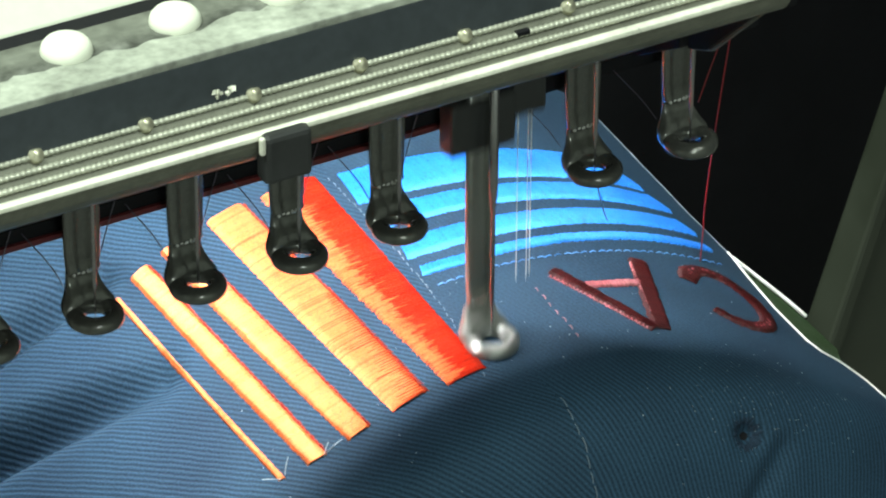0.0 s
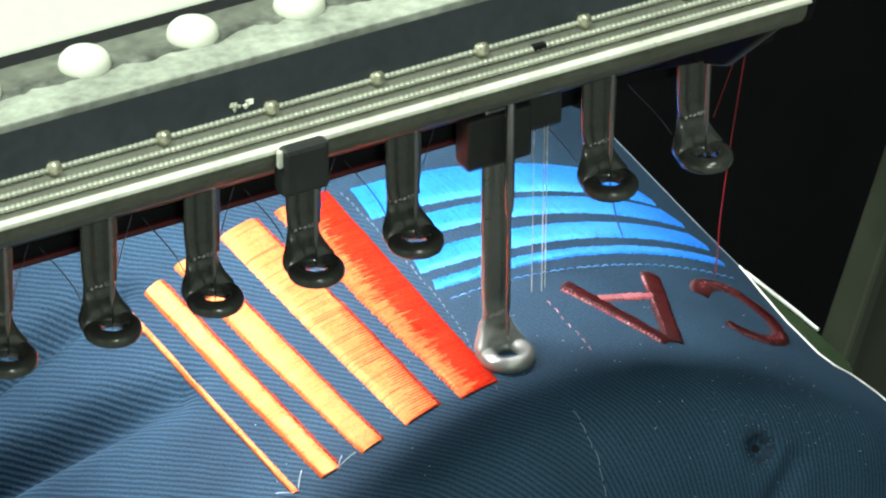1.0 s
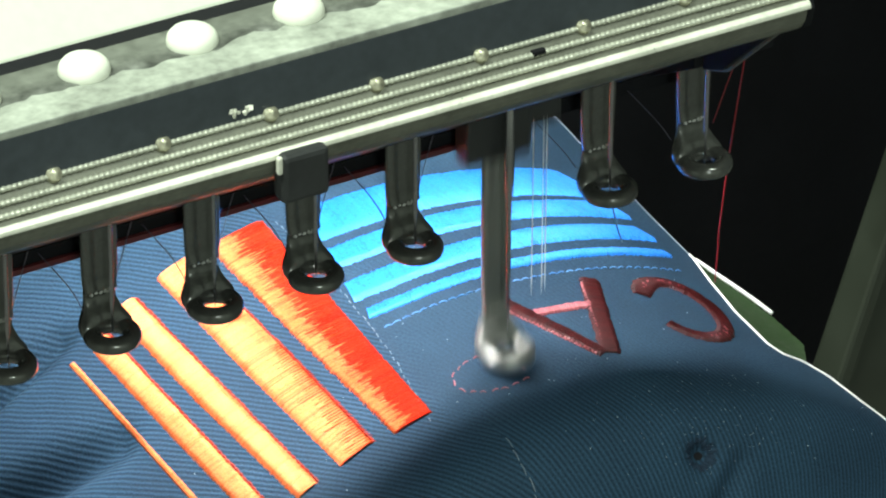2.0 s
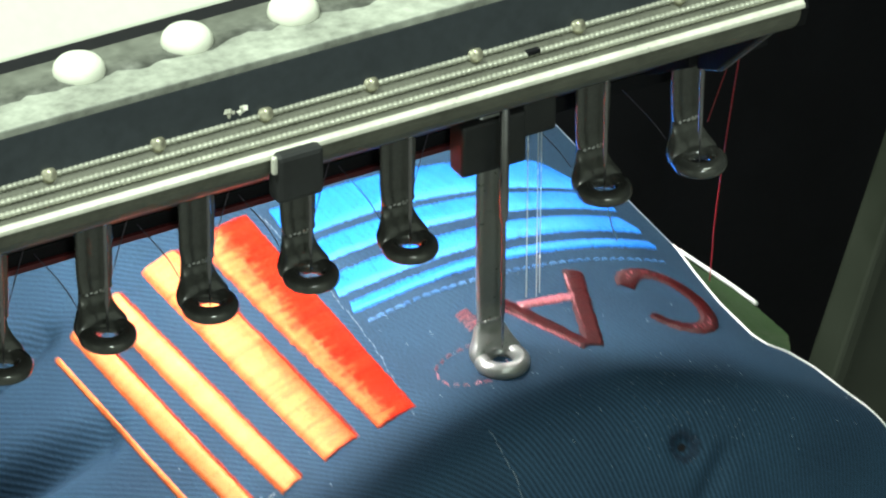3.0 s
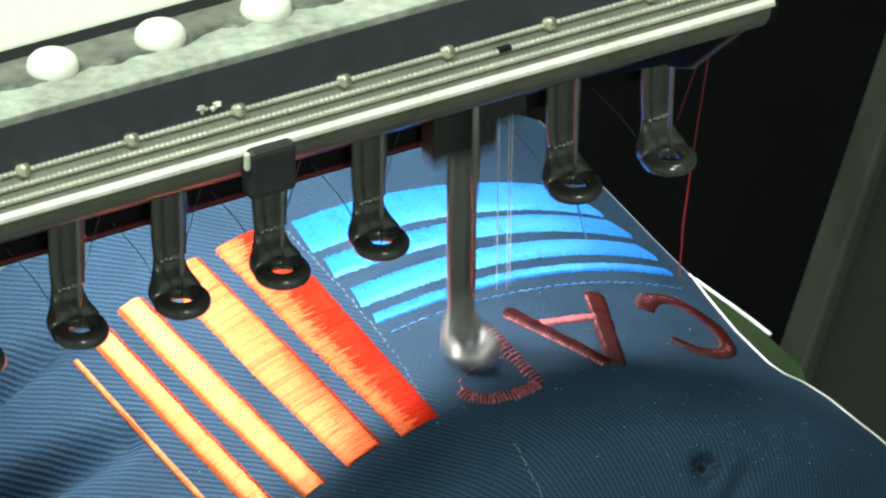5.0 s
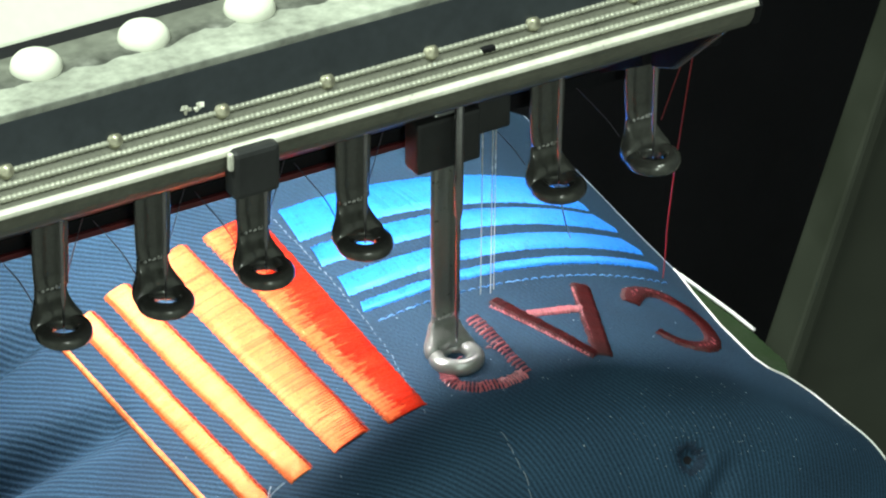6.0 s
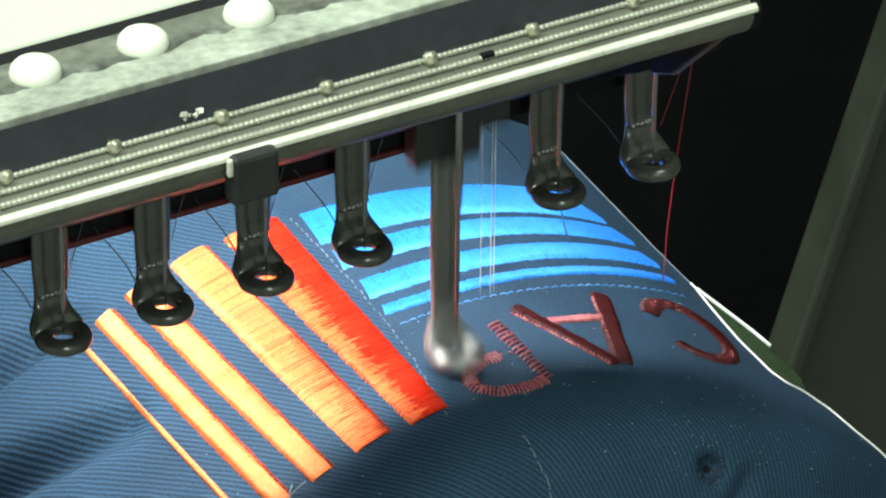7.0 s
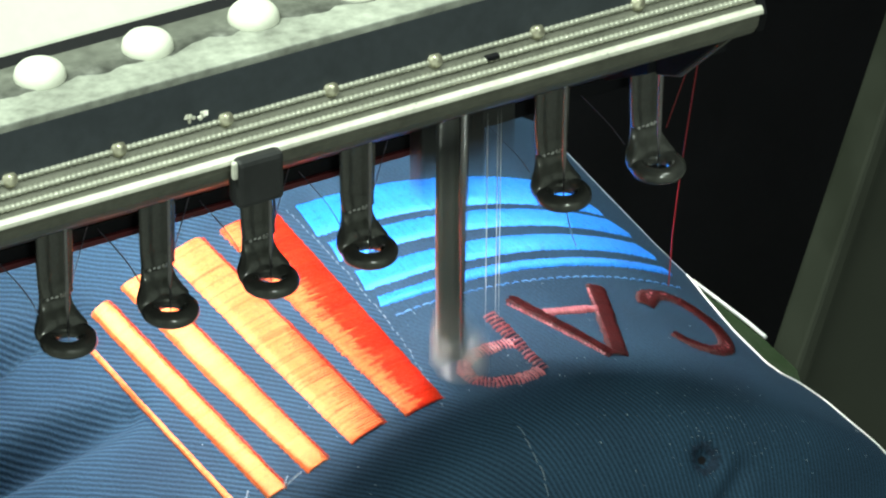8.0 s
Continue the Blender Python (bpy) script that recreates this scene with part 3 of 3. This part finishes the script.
def build_cap():
    vs = spread(84, BEND, 90) + [BEND - l for l in (0.5, 1, 1.5, 2, 2.5, 3, 3.5, 4, 4.5, 5, 5.5, 6, 6.5, 7, 7.5, 8, 8.5, 9, 9.5, 10, 10.5, 11, 11.5, 12, 12.5, 13, 13.5, 14, 14.5, 15, 15.5, 16, 16.5, 17, 17.5, 18, 18.5, 19, 19.5, 20, 20.5, 21, 22, 23, 24, 26, 28, 32, 37, 43, 50, 58, 67, 77, 88, 100, 112, 120)]
    cap_sheet("crown", spread(-100, -50, 50)[:-1] + spread(-50, RIM, 240), vs, 0.0, TWILL, "navy blue cotton twill crown")
    cap_sheet("crown_lining", spread(-100, RIM - 0.5, 150), vs[::2], -3.0, FIELD)
    satin("red_stripe", [(-10.0, 59.4), (-9.2, 30), (-8.1, 0.4)], [(-3.8, 59.4), (-3.8, 30), (-3.8, 1.0)], FLAME, "red-orange satin stripe", seed=2)
    satin("orange_stripe", [(-16.5, 59.5), (-15.8, 30), (-14.7, 0.2)], [(-12.2, 60), (-11.2, 30), (-10.6, 1.1)], SHEEN_MIXED, "wide orange satin stripe", seed=3)
    satin("orange_stripe", [(-22.3, 58.8), (-21.5, 30), (-20.1, -0.5)], [(-19.5, 58.8), (-18.5, 30), (-17.5, 0.0)], SHEEN_ORANGE, "orange satin stripe", seed=4)
    satin("orange_stripe", [(-26.4, 57.4), (-25.8, 30), (-24.8, -0.3)], [(-24.1, 58), (-23.4, 30), (-22.6, -0.5)], SHEEN_ORANGE, "narrow orange satin stripe", seed=5)
    satin("orange_stripe", [(-29.1, 55.6), (-28.6, 30), (-28.0, 0.5)], [(-28.5, 55.4), (-28.0, 30), (-27.3, 0.3)], SHEEN_ORANGE, "thin orange satin stripe", seed=6, lift=0.3, jitter=0.07, pitch=0.25)
    # ragged orange strands paint sheen over the left of the red stripe
    satin("stripe_sheen", [(-10.2, 59.2), (-9.4, 30), (-8.3, 0.3)], [(-7.0, 59.2), (-6.9, 30), (-6.3, 0.6)], SHEEN_MIXED, "orange sheen painted along the red stripe", seed=7, lift=0.5, jitter=0.25, pitch=0.19, width=0.15, ragged=2.6)
    # dark red stitches colour in the shade along each right edge
    for i, edge in enumerate(([(-12.1, 59.8), (-11.1, 30), (-10.5, 1.1)], [(-19.4, 58.6), (-18.4, 30), (-17.4, 0.0)], [(-24.0, 58), (-23.3, 30), (-22.5, -0.5)])):
        running("light_shade_stitch", edge, EDGE_SHADE, "rust-red painted shade along an orange stripe", seed=70 + i, stitch=1.3, gap=0.05, width=0.5, wobble=0.05, lift=0.28)
    tagged(satin("stripe_streak", [(-10.9, 31), (-10.2, 1.0)], [(-12.6, 31), (-13.2, 1.0)], FLAME, "red streaks through the painted orange sheen", seed=8, pitch=0.62, lift=0.53, width=0.12, ragged=3.0, jitter=0.1), kind="stuff")
    # four bands that widen towards the front and run a little askew: lower and upper line at both ends
    for i, (low0, up0, low1, up1, reach) in enumerate(((48.9, 58.2, 48.6, 57.2, 34.4), (41.0, 46.6, 42.2, 47.2, 35.8), (31.9, 37.3, 35.4, 39.8, 36.4), (26.8, 29.4, 30.2, 32.2, 36.4))):
        low = [(p, low0 + (low1 - low0) * max(0, p - 2) / 34) for p in spread(-2.0, reach, 12)]
        up = [(p, up0 + (up1 - up0) * max(0, p - 2) / 34) for p in spread(-1.5, reach - 0.45 * (up1 - low1), 12)]
        satin("blue_stripe", low, up, BLUE, "sky blue filled stripe", seed=10 + i, pitch=0.25, lift=0.4, jitter=0.2, width=0.33)
    running("blue_outline", [(-1.6, 23.5), (5, 24.3), (16, 24.8), (26, 25.4), (36, 25.8)], PALE_BLUE, "thin pale blue running stitch", seed=20, width=0.2, gap=0.3, stitch=1.4, wobble=0.14)
    running("edge_stitch", [(-2.7, 58), (-2.3, 38), (-2.8, 18), (-4.6, -1.6)], GREY_THREAD, "grey tacking stitch", seed=21, stitch=0.9, gap=0.7, width=0.15)
    letters()
    # vent eyelet, centre seam
    eye = on_cap(20.35, -23.65, 0.0)
    out = (on_cap(20.35, -23.65, 1.0) - eye).normalized()
    turn = Matrix.Translation(eye) @ out.to_track_quat("Z", "Y").to_matrix().to_4x4()
    prof = [(1.3, -0.9), (1.35, -0.1), (1.6, 0.2), (2.2, 0.25), (2.8, -0.2)]
    bm = lathe_bm(prof, 24)
    bmesh.ops.transform(bm, matrix=turn, verts=bm.verts)
    eyelet = part("eyelet", bm, FIELD, cap, "stitched vent eyelet", smooth=True)
    bm = lathe_bm([(0, 0.12), (1.7, 0.22)], 20)
    bmesh.ops.transform(bm, matrix=turn, verts=bm.verts)
    part("eyelet_hole", bm, BLACK, eyelet)
    # worked round the hole with radial stitches
    rnd = random.Random(5)
    verts, faces = [], []
    for i in range(64):
        a = 2 * math.pi * (i + rnd.uniform(-0.4, 0.4)) / 64
        r0, r1 = rnd.uniform(1.3, 2.0), rnd.uniform(2.2, 3.3)
        strand(verts, faces, (20.35 + r0 * math.cos(a) / 1.45, -23.65 + r0 * math.sin(a)), (20.35 + r1 * math.cos(a) / 1.45, -23.65 + r1 * math.sin(a)), 0.3, 0.22, 5)
    tagged(part("eyelet_stitches", mesh_from("eyelet_stitches", verts, faces, NAVY_THREAD), NAVY_THREAD, eyelet, "navy buttonhole stitches"), kind="stuff")
    running("centre_seam", [(0.3, -11.5), (0.0, -25.5), (-0.3, -45)], GREY_THREAD, "grey seam thread", seed=22, stitch=2.0, gap=0.4, width=0.14)
    fuzz()
    # backing that shows beyond the cap's edge
    edge = [on_cap(rim(v), v, 0.1) for v in spread(33, -17, 96)]
    part("white_edge", tube_mesh("white_edge", edge, 0.2, WHITE_CLOTH, 6), WHITE_CLOTH, cap, "white backing edge")
    for a, b in ((84, 33.2), (-17.2, -60)):
        edge = [on_cap(rim(v), v, 0.0) for v in spread(a, b, 50)]
        part("bare_edge", tube_mesh("bare_edge", edge, 0.16, GREY_THREAD, 6), GREY_THREAD, cap, "greyish cut edge")
    lips()


def fuzz():
    """Loose thread ends at the stripes' feet, and lint on the cloth."""
    for i, (p, v, dp, dv) in enumerate(((-23.0, -1.0, 0.9, 1.6), (-27.2, 0.4, 1.1, 2.4), (-27.8, 0.2, -1.2, 1.8), (-22.6, -0.6, 1.6, 0.2))):
        line = [on_cap(p + dp * t * 1.2, v + dv * t - t * t * 0.6, 0.3 + 1.2 * t) for t in spread(0, 1, 6)]
        part("thread_tail", tube_mesh("thread_tail", line, 0.08, PALE, 5), PALE, cap, "loose pale thread end")
    rnd = random.Random(77)
    verts, faces = [], []
    for i in range(230):
        p, v = rnd.uniform(-30, 45), rnd.uniform(-45, 24)
        r = rnd.uniform(0.05, 0.13)
        if i >= 90:
            # thickest round the eyelet
            p, v, r = rnd.gauss(21, 6), rnd.gauss(-19, 7), rnd.uniform(0.03, 0.09)
        base = len(verts)
        c = on_cap(p, v, 0.1)
        for d in ((r, 0, 0), (0, r, 0), (-r, 0, 0), (0, -r, 0), (0, 0, r)):
            verts.append(c + Vector(d))
        faces += [(base, base + 1, base + 4), (base + 1, base + 2, base + 4), (base + 2, base + 3, base + 4), (base + 3, base, base + 4)]
    tagged(part("lint", mesh_from("lint", verts, faces, PALE), PALE, cap, "specks of pale lint"), kind="stuff")


def along_line(line, t):
    x = t * (len(line) - 1)
    i = min(len(line) - 2, int(x))
    f = x - i
    return line[i][0] + (line[i + 1][0] - line[i][0]) * f, line[i][1] + (line[i + 1][1] - line[i][1]) * f


def lips():
    """The green lining that gapes beyond the edge, with its white binding."""
    inner = [(39.9, 31.0), (39.0, 24.0), (38.2, 17.5), (38.2, 10.5), (38.6, 3.5), (40.2, 0.8)]
    outer = [(40.2, 31.6), (42.4, 26.2), (44.4, 21.8), (46.0, 17.0), (46.8, 9.5), (42.8, 0.4)]
    rnd = random.Random(9)
    verts, faces, n = [], [], 40
    for f in (0.0, 0.25, 0.5, 0.75, 1.0):
        for t in spread(0, 1, n):
            a, b = along_line(inner, t), along_line(outer, t)
            sag = -0.5 - 1.0 * math.sin(math.pi * f) * math.sin(math.pi * t) + rnd.uniform(-0.1, 0.1)
            verts.append(on_cap(a[0] + (b[0] - a[0]) * f, a[1] + (b[1] - a[1]) * f, sag))
    for i in range(4):
        for j in range(n - 1):
            faces.append((i * n + j, i * n + j + 1, (i + 1) * n + j + 1, (i + 1) * n + j))
    part("green_lining", mesh_from("green_lining", verts, faces, GREEN_CLOTH), GREEN_CLOTH, cap, "green lining cloth")
    line = [on_cap(*along_line(outer, t), 0.0) for t in spread(0, 0.56, 30)]
    part("white_binding", tube_mesh("white_binding", line, 0.34, WHITE_CLOTH, 8), WHITE_CLOTH, cap, "white binding edge")


def letters():
    verts_kw = dict(pitch=0.3, lift=0.42, jitter=0.18, width=0.38)

    def bar(p0, v0, p1, v1, w, seed):
        du, dv = (p1 - p0) * 1.625, v1 - v0
        n = math.hypot(du, dv)
        x, y = -dv / n * w / 2 / 1.625, du / n * w / 2
        return [(p0 + x, v0 + y), (p1 + x, v1 + y)], [(p0 - x, v0 - y), (p1 - x, v1 - y)]

    a1 = bar(10.9, 20.4, 16.4, 1.6, 2.7, 1)
    a2 = bar(22.1, 22.0, 17.1, 1.4, 3.6, 2)
    a3 = bar(13.2, 15.2, 19.8, 15.1, 1.8, 3)
    satin("letter_stroke", *a1, MAROON, "maroon satin stroke of the letter A", seed=31, **verts_kw)
    satin("letter_stroke", *a2, MAROON, "maroon satin stroke of the letter A", seed=32, **verts_kw)
    # pink stitches put the sheen of the strokes into the colour
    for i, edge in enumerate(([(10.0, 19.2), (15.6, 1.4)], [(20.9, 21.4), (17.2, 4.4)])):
        running("light_shade_stitch", edge, PINK, "pink stitches painting the sheen on a letter stroke", seed=80 + i, stitch=0.7, gap=0.06, width=0.42, wobble=0.05, lift=0.4)
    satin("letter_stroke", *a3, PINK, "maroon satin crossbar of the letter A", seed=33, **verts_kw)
    # the letter C, read from the cap's top
    outer, inner = [], []
    for i in range(25):
        a = radians(148 - 296 * i / 24)
        cp, cv = 30.5, 12.4
        w = 1.1 + 0.55 * math.sin(math.pi * i / 24) + 0.9 * max(0, 1 - abs(i - 1.5) / 3)
        for line, r in ((outer, 1.0), (inner, -1.0)):
            line.append((cp + (7.1 + r * w) * math.cos(a) / 1.625, cv + (8.6 + r * w) * math.sin(a)))
    satin("letter_curve", outer, inner, MAROON, "maroon satin letter C", seed=34, **verts_kw)
    middle = [((a[0] + b[0]) / 2, (a[1] + b[1]) / 2) for a, b in zip(outer, inner)]
    # the sheen on the C is coloured in as pink stitches
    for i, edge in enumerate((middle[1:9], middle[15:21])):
        running("light_shade_stitch", edge, PINK, "pink stitches painting the sheen on the letter C", seed=84 + i, stitch=0.6, gap=0.2, width=0.7, wobble=0.35, lift=0.5)
    running("underlay", [(7.5, 16.8), (7.4, 0.8)], PINK, "running stitches of a new letter", seed=40, stitch=1.1, gap=1.1, width=0.18)
    # the letter that is being sewn: (time at which the stitches are laid, part)
    bowl = [(7.2, 0.2), (4.6, -0.6), (2.2, 0.2), (0.5, 2.0), (0.0, 4.2), (0.6, 6.6), (2.4, 8.4), (4.8, 9.0), (6.8, 9.0)]
    sewn.append((1.45, running("underlay", bowl[:5], PINK, seed=41, stitch=1.0, gap=0.6, width=0.25, wobble=0.16), 4))
    sewn.append((1.85, running("underlay", bowl[4:], PINK, seed=42, stitch=1.0, gap=0.6, width=0.25, wobble=0.16), 2))
    for i in range(4):
        v0 = 16.8 - i * 4.2
        t0 = 2.7 + 0.36 * i
        sewn.append((t0, satin("stitches", [(6.4 + 0.15 * i, v0), (6.5 + 0.15 * i, v0 - 4.1)], [(8.2, v0 + 0.8), (8.3, v0 - 3.3)], PINK, "zigzag stitches of a new letter", pitch=0.75, lift=0.4, jitter=0.2, seed=50 + i), 7))
    for i in range(8):
        (pa, va), (pb, vb) = bowl[i], bowl[i + 1]
        du, dv = (pb - pa) * 1.625, vb - va
        n = math.hypot(du, dv)
        x, y = -dv / n * 1.3 / 1.625, du / n * 1.3
        t0 = (4.15, 4.4, 4.7, 5.0, 5.6, 6.1, 6.8, 7.3)[i]
        sewn.append((t0, satin("stitches", [(pa + x, va + y), (pb + x, vb + y)], [(pa - x, va - y), (pb - x, vb - y)], PINK, "satin stitches of a new letter", pitch=0.5, lift=0.4, jitter=0.25, seed=60 + i), pa))


build_cap()


# ---------------------------------------------------------------- threads, arm, surroundings
def loose_thread(points, radius, material, label):
    # a smooth curve through the points
    p = [Vector(q) for q in points]
    p = [2 * p[0] - p[1]] + p + [2 * p[-1] - p[-2]]
    mid = []
    for a, b, c, d in zip(p, p[1:], p[2:], p[3:]):
        for i in range(6):
            t = i / 6
            mid.append(0.5 * (2 * b + (c - a) * t + (2 * a - 5 * b + 4 * c - d) * t * t + (3 * b - a - 3 * c + d) * t ** 3))
    mid.append(p[-2])
    ob = part("thread", tube_mesh("thread", mid, radius, material, 5), material, None)
    return tagged(ob, label, "thread", "loose threads")


for k in range(0, 5):
    x = (k - 5) * PITCH
    loose_thread([(x - 8.0, 9, 38), (x - 4.2, 6, 32), (x - 2.6, 2.5, 27)], 0.1, DARK_THREAD, "dark thread running to the needle")
    loose_thread([(x + 8.5, 9, 40), (x + 4.5, 6.5, 33), (x + 2.8, 5.4, 29)], 0.1, DARK_THREAD, "dark thread running to the needle")
loose_thread([(47.6, 6, 44), (46.6, 6, 37), (44.6, 6, 22), (43.1, 6, 8), (42.9, 6, 3.5), (42.5, 6, -3.0)], 0.12, RED_THREAD, "crimson thread hanging from the head")
for x in (18.0, 36.0):
    loose_thread([(x - 9.5, 9, 37), (x - 5.0, 7, 31), (x - 3.4, 5, 28)], 0.08, DARK_THREAD, "grey thread running to the needle")
loose_thread([(48.5, 7, 45), (44.0, 6, 36), (40.5, 5, 29)], 0.09, RED_THREAD, "crimson thread running to the needle")
loose_thread([(18, 0, 25.5), (24, 8.5, 15), (31, 18.6, 4.0), (36.8, 26.6, -4.6)], 0.12, DARK_THREAD, "dark thread tail from the needle to the cap")

bm = bmesh.new()
bmesh.ops.create_cone(bm, cap_ends=True, segments=48, radius1=70, radius2=70, depth=300, matrix=Matrix.Translation((0, 170, -92)) @ Matrix.Rotation(radians(90), 4, "X"))
part("arm_tube", bm, SKIRT, head, "dark steel cylinder arm inside the cap")
part("arm_stand", box_bm(-60, 60, 300, 420, -900, -20, 6), BLACK, head)
part("machine_body", box_bm(-400, 420, 420, 620, -500, 700, 8), BLACK, head, "black painted machine body")
stand = thing("machine_stand", "dark olive painted stand beside the machine", "stand", at=(0, 0, 0))
stand.matrix_basis = pose(0.259, 0.2, -0.18, 0, 18, 0)
part("side_panel", box_bm(-60, 300, -3, 3, -700, 500, 1.5), OLIVE, stand)
part("panel_edge", box_bm(-62, -58, -5, 5, -700, 500, 1.0), OLIVE, stand)


# ---------------------------------------------------------------- what moves
# (seconds, degrees of turn, millimetres of slide) of the cap frame
SWAY = [
    (0.0, -0.11, 2.17), (0.1, -0.61, -0.05), (0.2, -1.95, -1.71), (0.3, -3.55, -3.65), (0.4, -4.24, -2.67), (0.5, -5.00, -1.39), (0.6, -4.50, -0.99), (0.7, -2.73, -1.24),
    (0.8, -1.33, 1.06), (0.9, -0.72, 2.32), (1.0, -0.30, 2.62), (1.1, -1.15, 3.57), (1.2, -2.37, 6.66), (1.3, -2.73, 7.30), (1.4, -4.45, 8.07), (1.5, -5.53, 8.30),
    (1.6, -6.79, 11.44), (1.7, -8.13, 10.73), (1.8, -8.10, 6.86), (1.9, -7.32, 4.62), (2.0, -7.10, 3.19), (2.1, -7.16, -0.76), (2.2, -7.07, -4.06), (2.5, -6.79, 1.08),
    (2.8, -8.03, 0.23), (3.1, -7.49, 6.78), (3.3, -7.89, 8.09), (3.4, -7.30, 11.34), (3.5, -5.74, 8.58), (3.6, -3.63, 10.20), (3.7, -3.27, 8.62), (3.8, -1.27, 4.46),
    (3.9, -1.37, 2.60), (4.0, -1.96, -0.18), (4.1, -3.10, -0.45), (4.2, -4.97, 0.58), (4.3, -4.81, 0.44), (4.4, -5.18, 0.11), (4.5, -5.58, 0.67), (4.6, -5.08, 0.32),
    (4.7, -4.67, 0.73), (4.8, -4.52, 0.64), (4.9, -4.28, 0.11), (5.0, -4.58, -2.69), (5.1, -4.70, -0.76), (5.2, -4.56, -1.93), (5.5, -4.35, -0.56), (5.8, -3.48, -1.81),
    (6.1, -3.48, 0.10), (6.3, -3.05, -0.11), (6.4, -2.50, -0.49), (6.5, -2.92, 0.15), (6.6, -2.75, 0.93), (6.7, -2.19, -0.39), (6.8, -1.99, -0.26), (6.9, -1.70, 0.92),
    (7.0, -1.54, -1.51), (7.1, -1.57, 1.03), (7.2, -1.95, 2.05), (7.3, -1.48, 0.75), (7.4, -1.14, 1.61), (7.5, -1.18, -0.05), (7.6, -1.20, 0.29), (7.7, -2.00, 2.58),
    (7.8, -1.80, 2.04), (7.9, -1.37, 0.93), (8.0, -1.53, 1.81),
]


def cap_pose(turn, slide):
    lean = pose(0, 0, 0, TILT)
    p = (CENTRE + lean @ Vector((0, slide, 0))) * MM
    return Matrix.Translation(p) @ lean @ pose(0, 0, 0, 0, turn, 0)


DRIFT = (0.3, 0.8, 1.4, 1.5, 3.6, 4.6, 5.2, 6.3, 6.8, 6.9, 7.4, 7.5, 7.9, 8.0)
# tenths of a second at which the lowered foot rests on the cloth
RESTING = (0, 1, 6, 7, 10, 11, 16, 17, 21, 22, 26, 30, 33, 38, 39, 44, 45, 48, 49, 54, 60, 66, 67, 71, 76, 77)


def motions():
    # the cap rests while the needle is down and jumps between stitches; at the times in DRIFT it is caught moving
    rows = []
    for t, *row in SWAY:
        m = cap_pose(*row)
        if t in DRIFT:
            rows.append((t, m))
        else:
            rows += [(q, m) for q in (t - 1 / 30, t, t + 1 / 30) if -0.001 < q < 8.001]
    walk(cap, rows)
    # stitches come up through the cloth as they are laid
    for t0, ob, phi in sewn:
        a = radians(phi)
        under = pose(-2.6 * math.sin(a) * MM, 0, -2.6 * math.cos(a) * MM)
        walk(ob, [(0, under), (t0 - 0.1, under), (t0, pose(0, 0, 0)), (8, pose(0, 0, 0))])
    foot_rows, needle_rows = [], []
    for f in range(241):
        tenth, third = f // 3, f % 3
        near = tenth if third < 2 else tenth + 1
        if near in RESTING:
            z = (-1.3, 0.4, 0.4)[third]
        else:
            z = (-0.9, 8.3, 8.3)[third]
        foot_rows.append((f / 30, pose(-0.0008, 0, z * MM)))
        needle_rows.append((f / 30, pose(-0.0008, 0, (z * 2.2 + 3.4) * MM)))
    walk(feet[5], foot_rows)
    walk(needles[5], needle_rows)


motions()
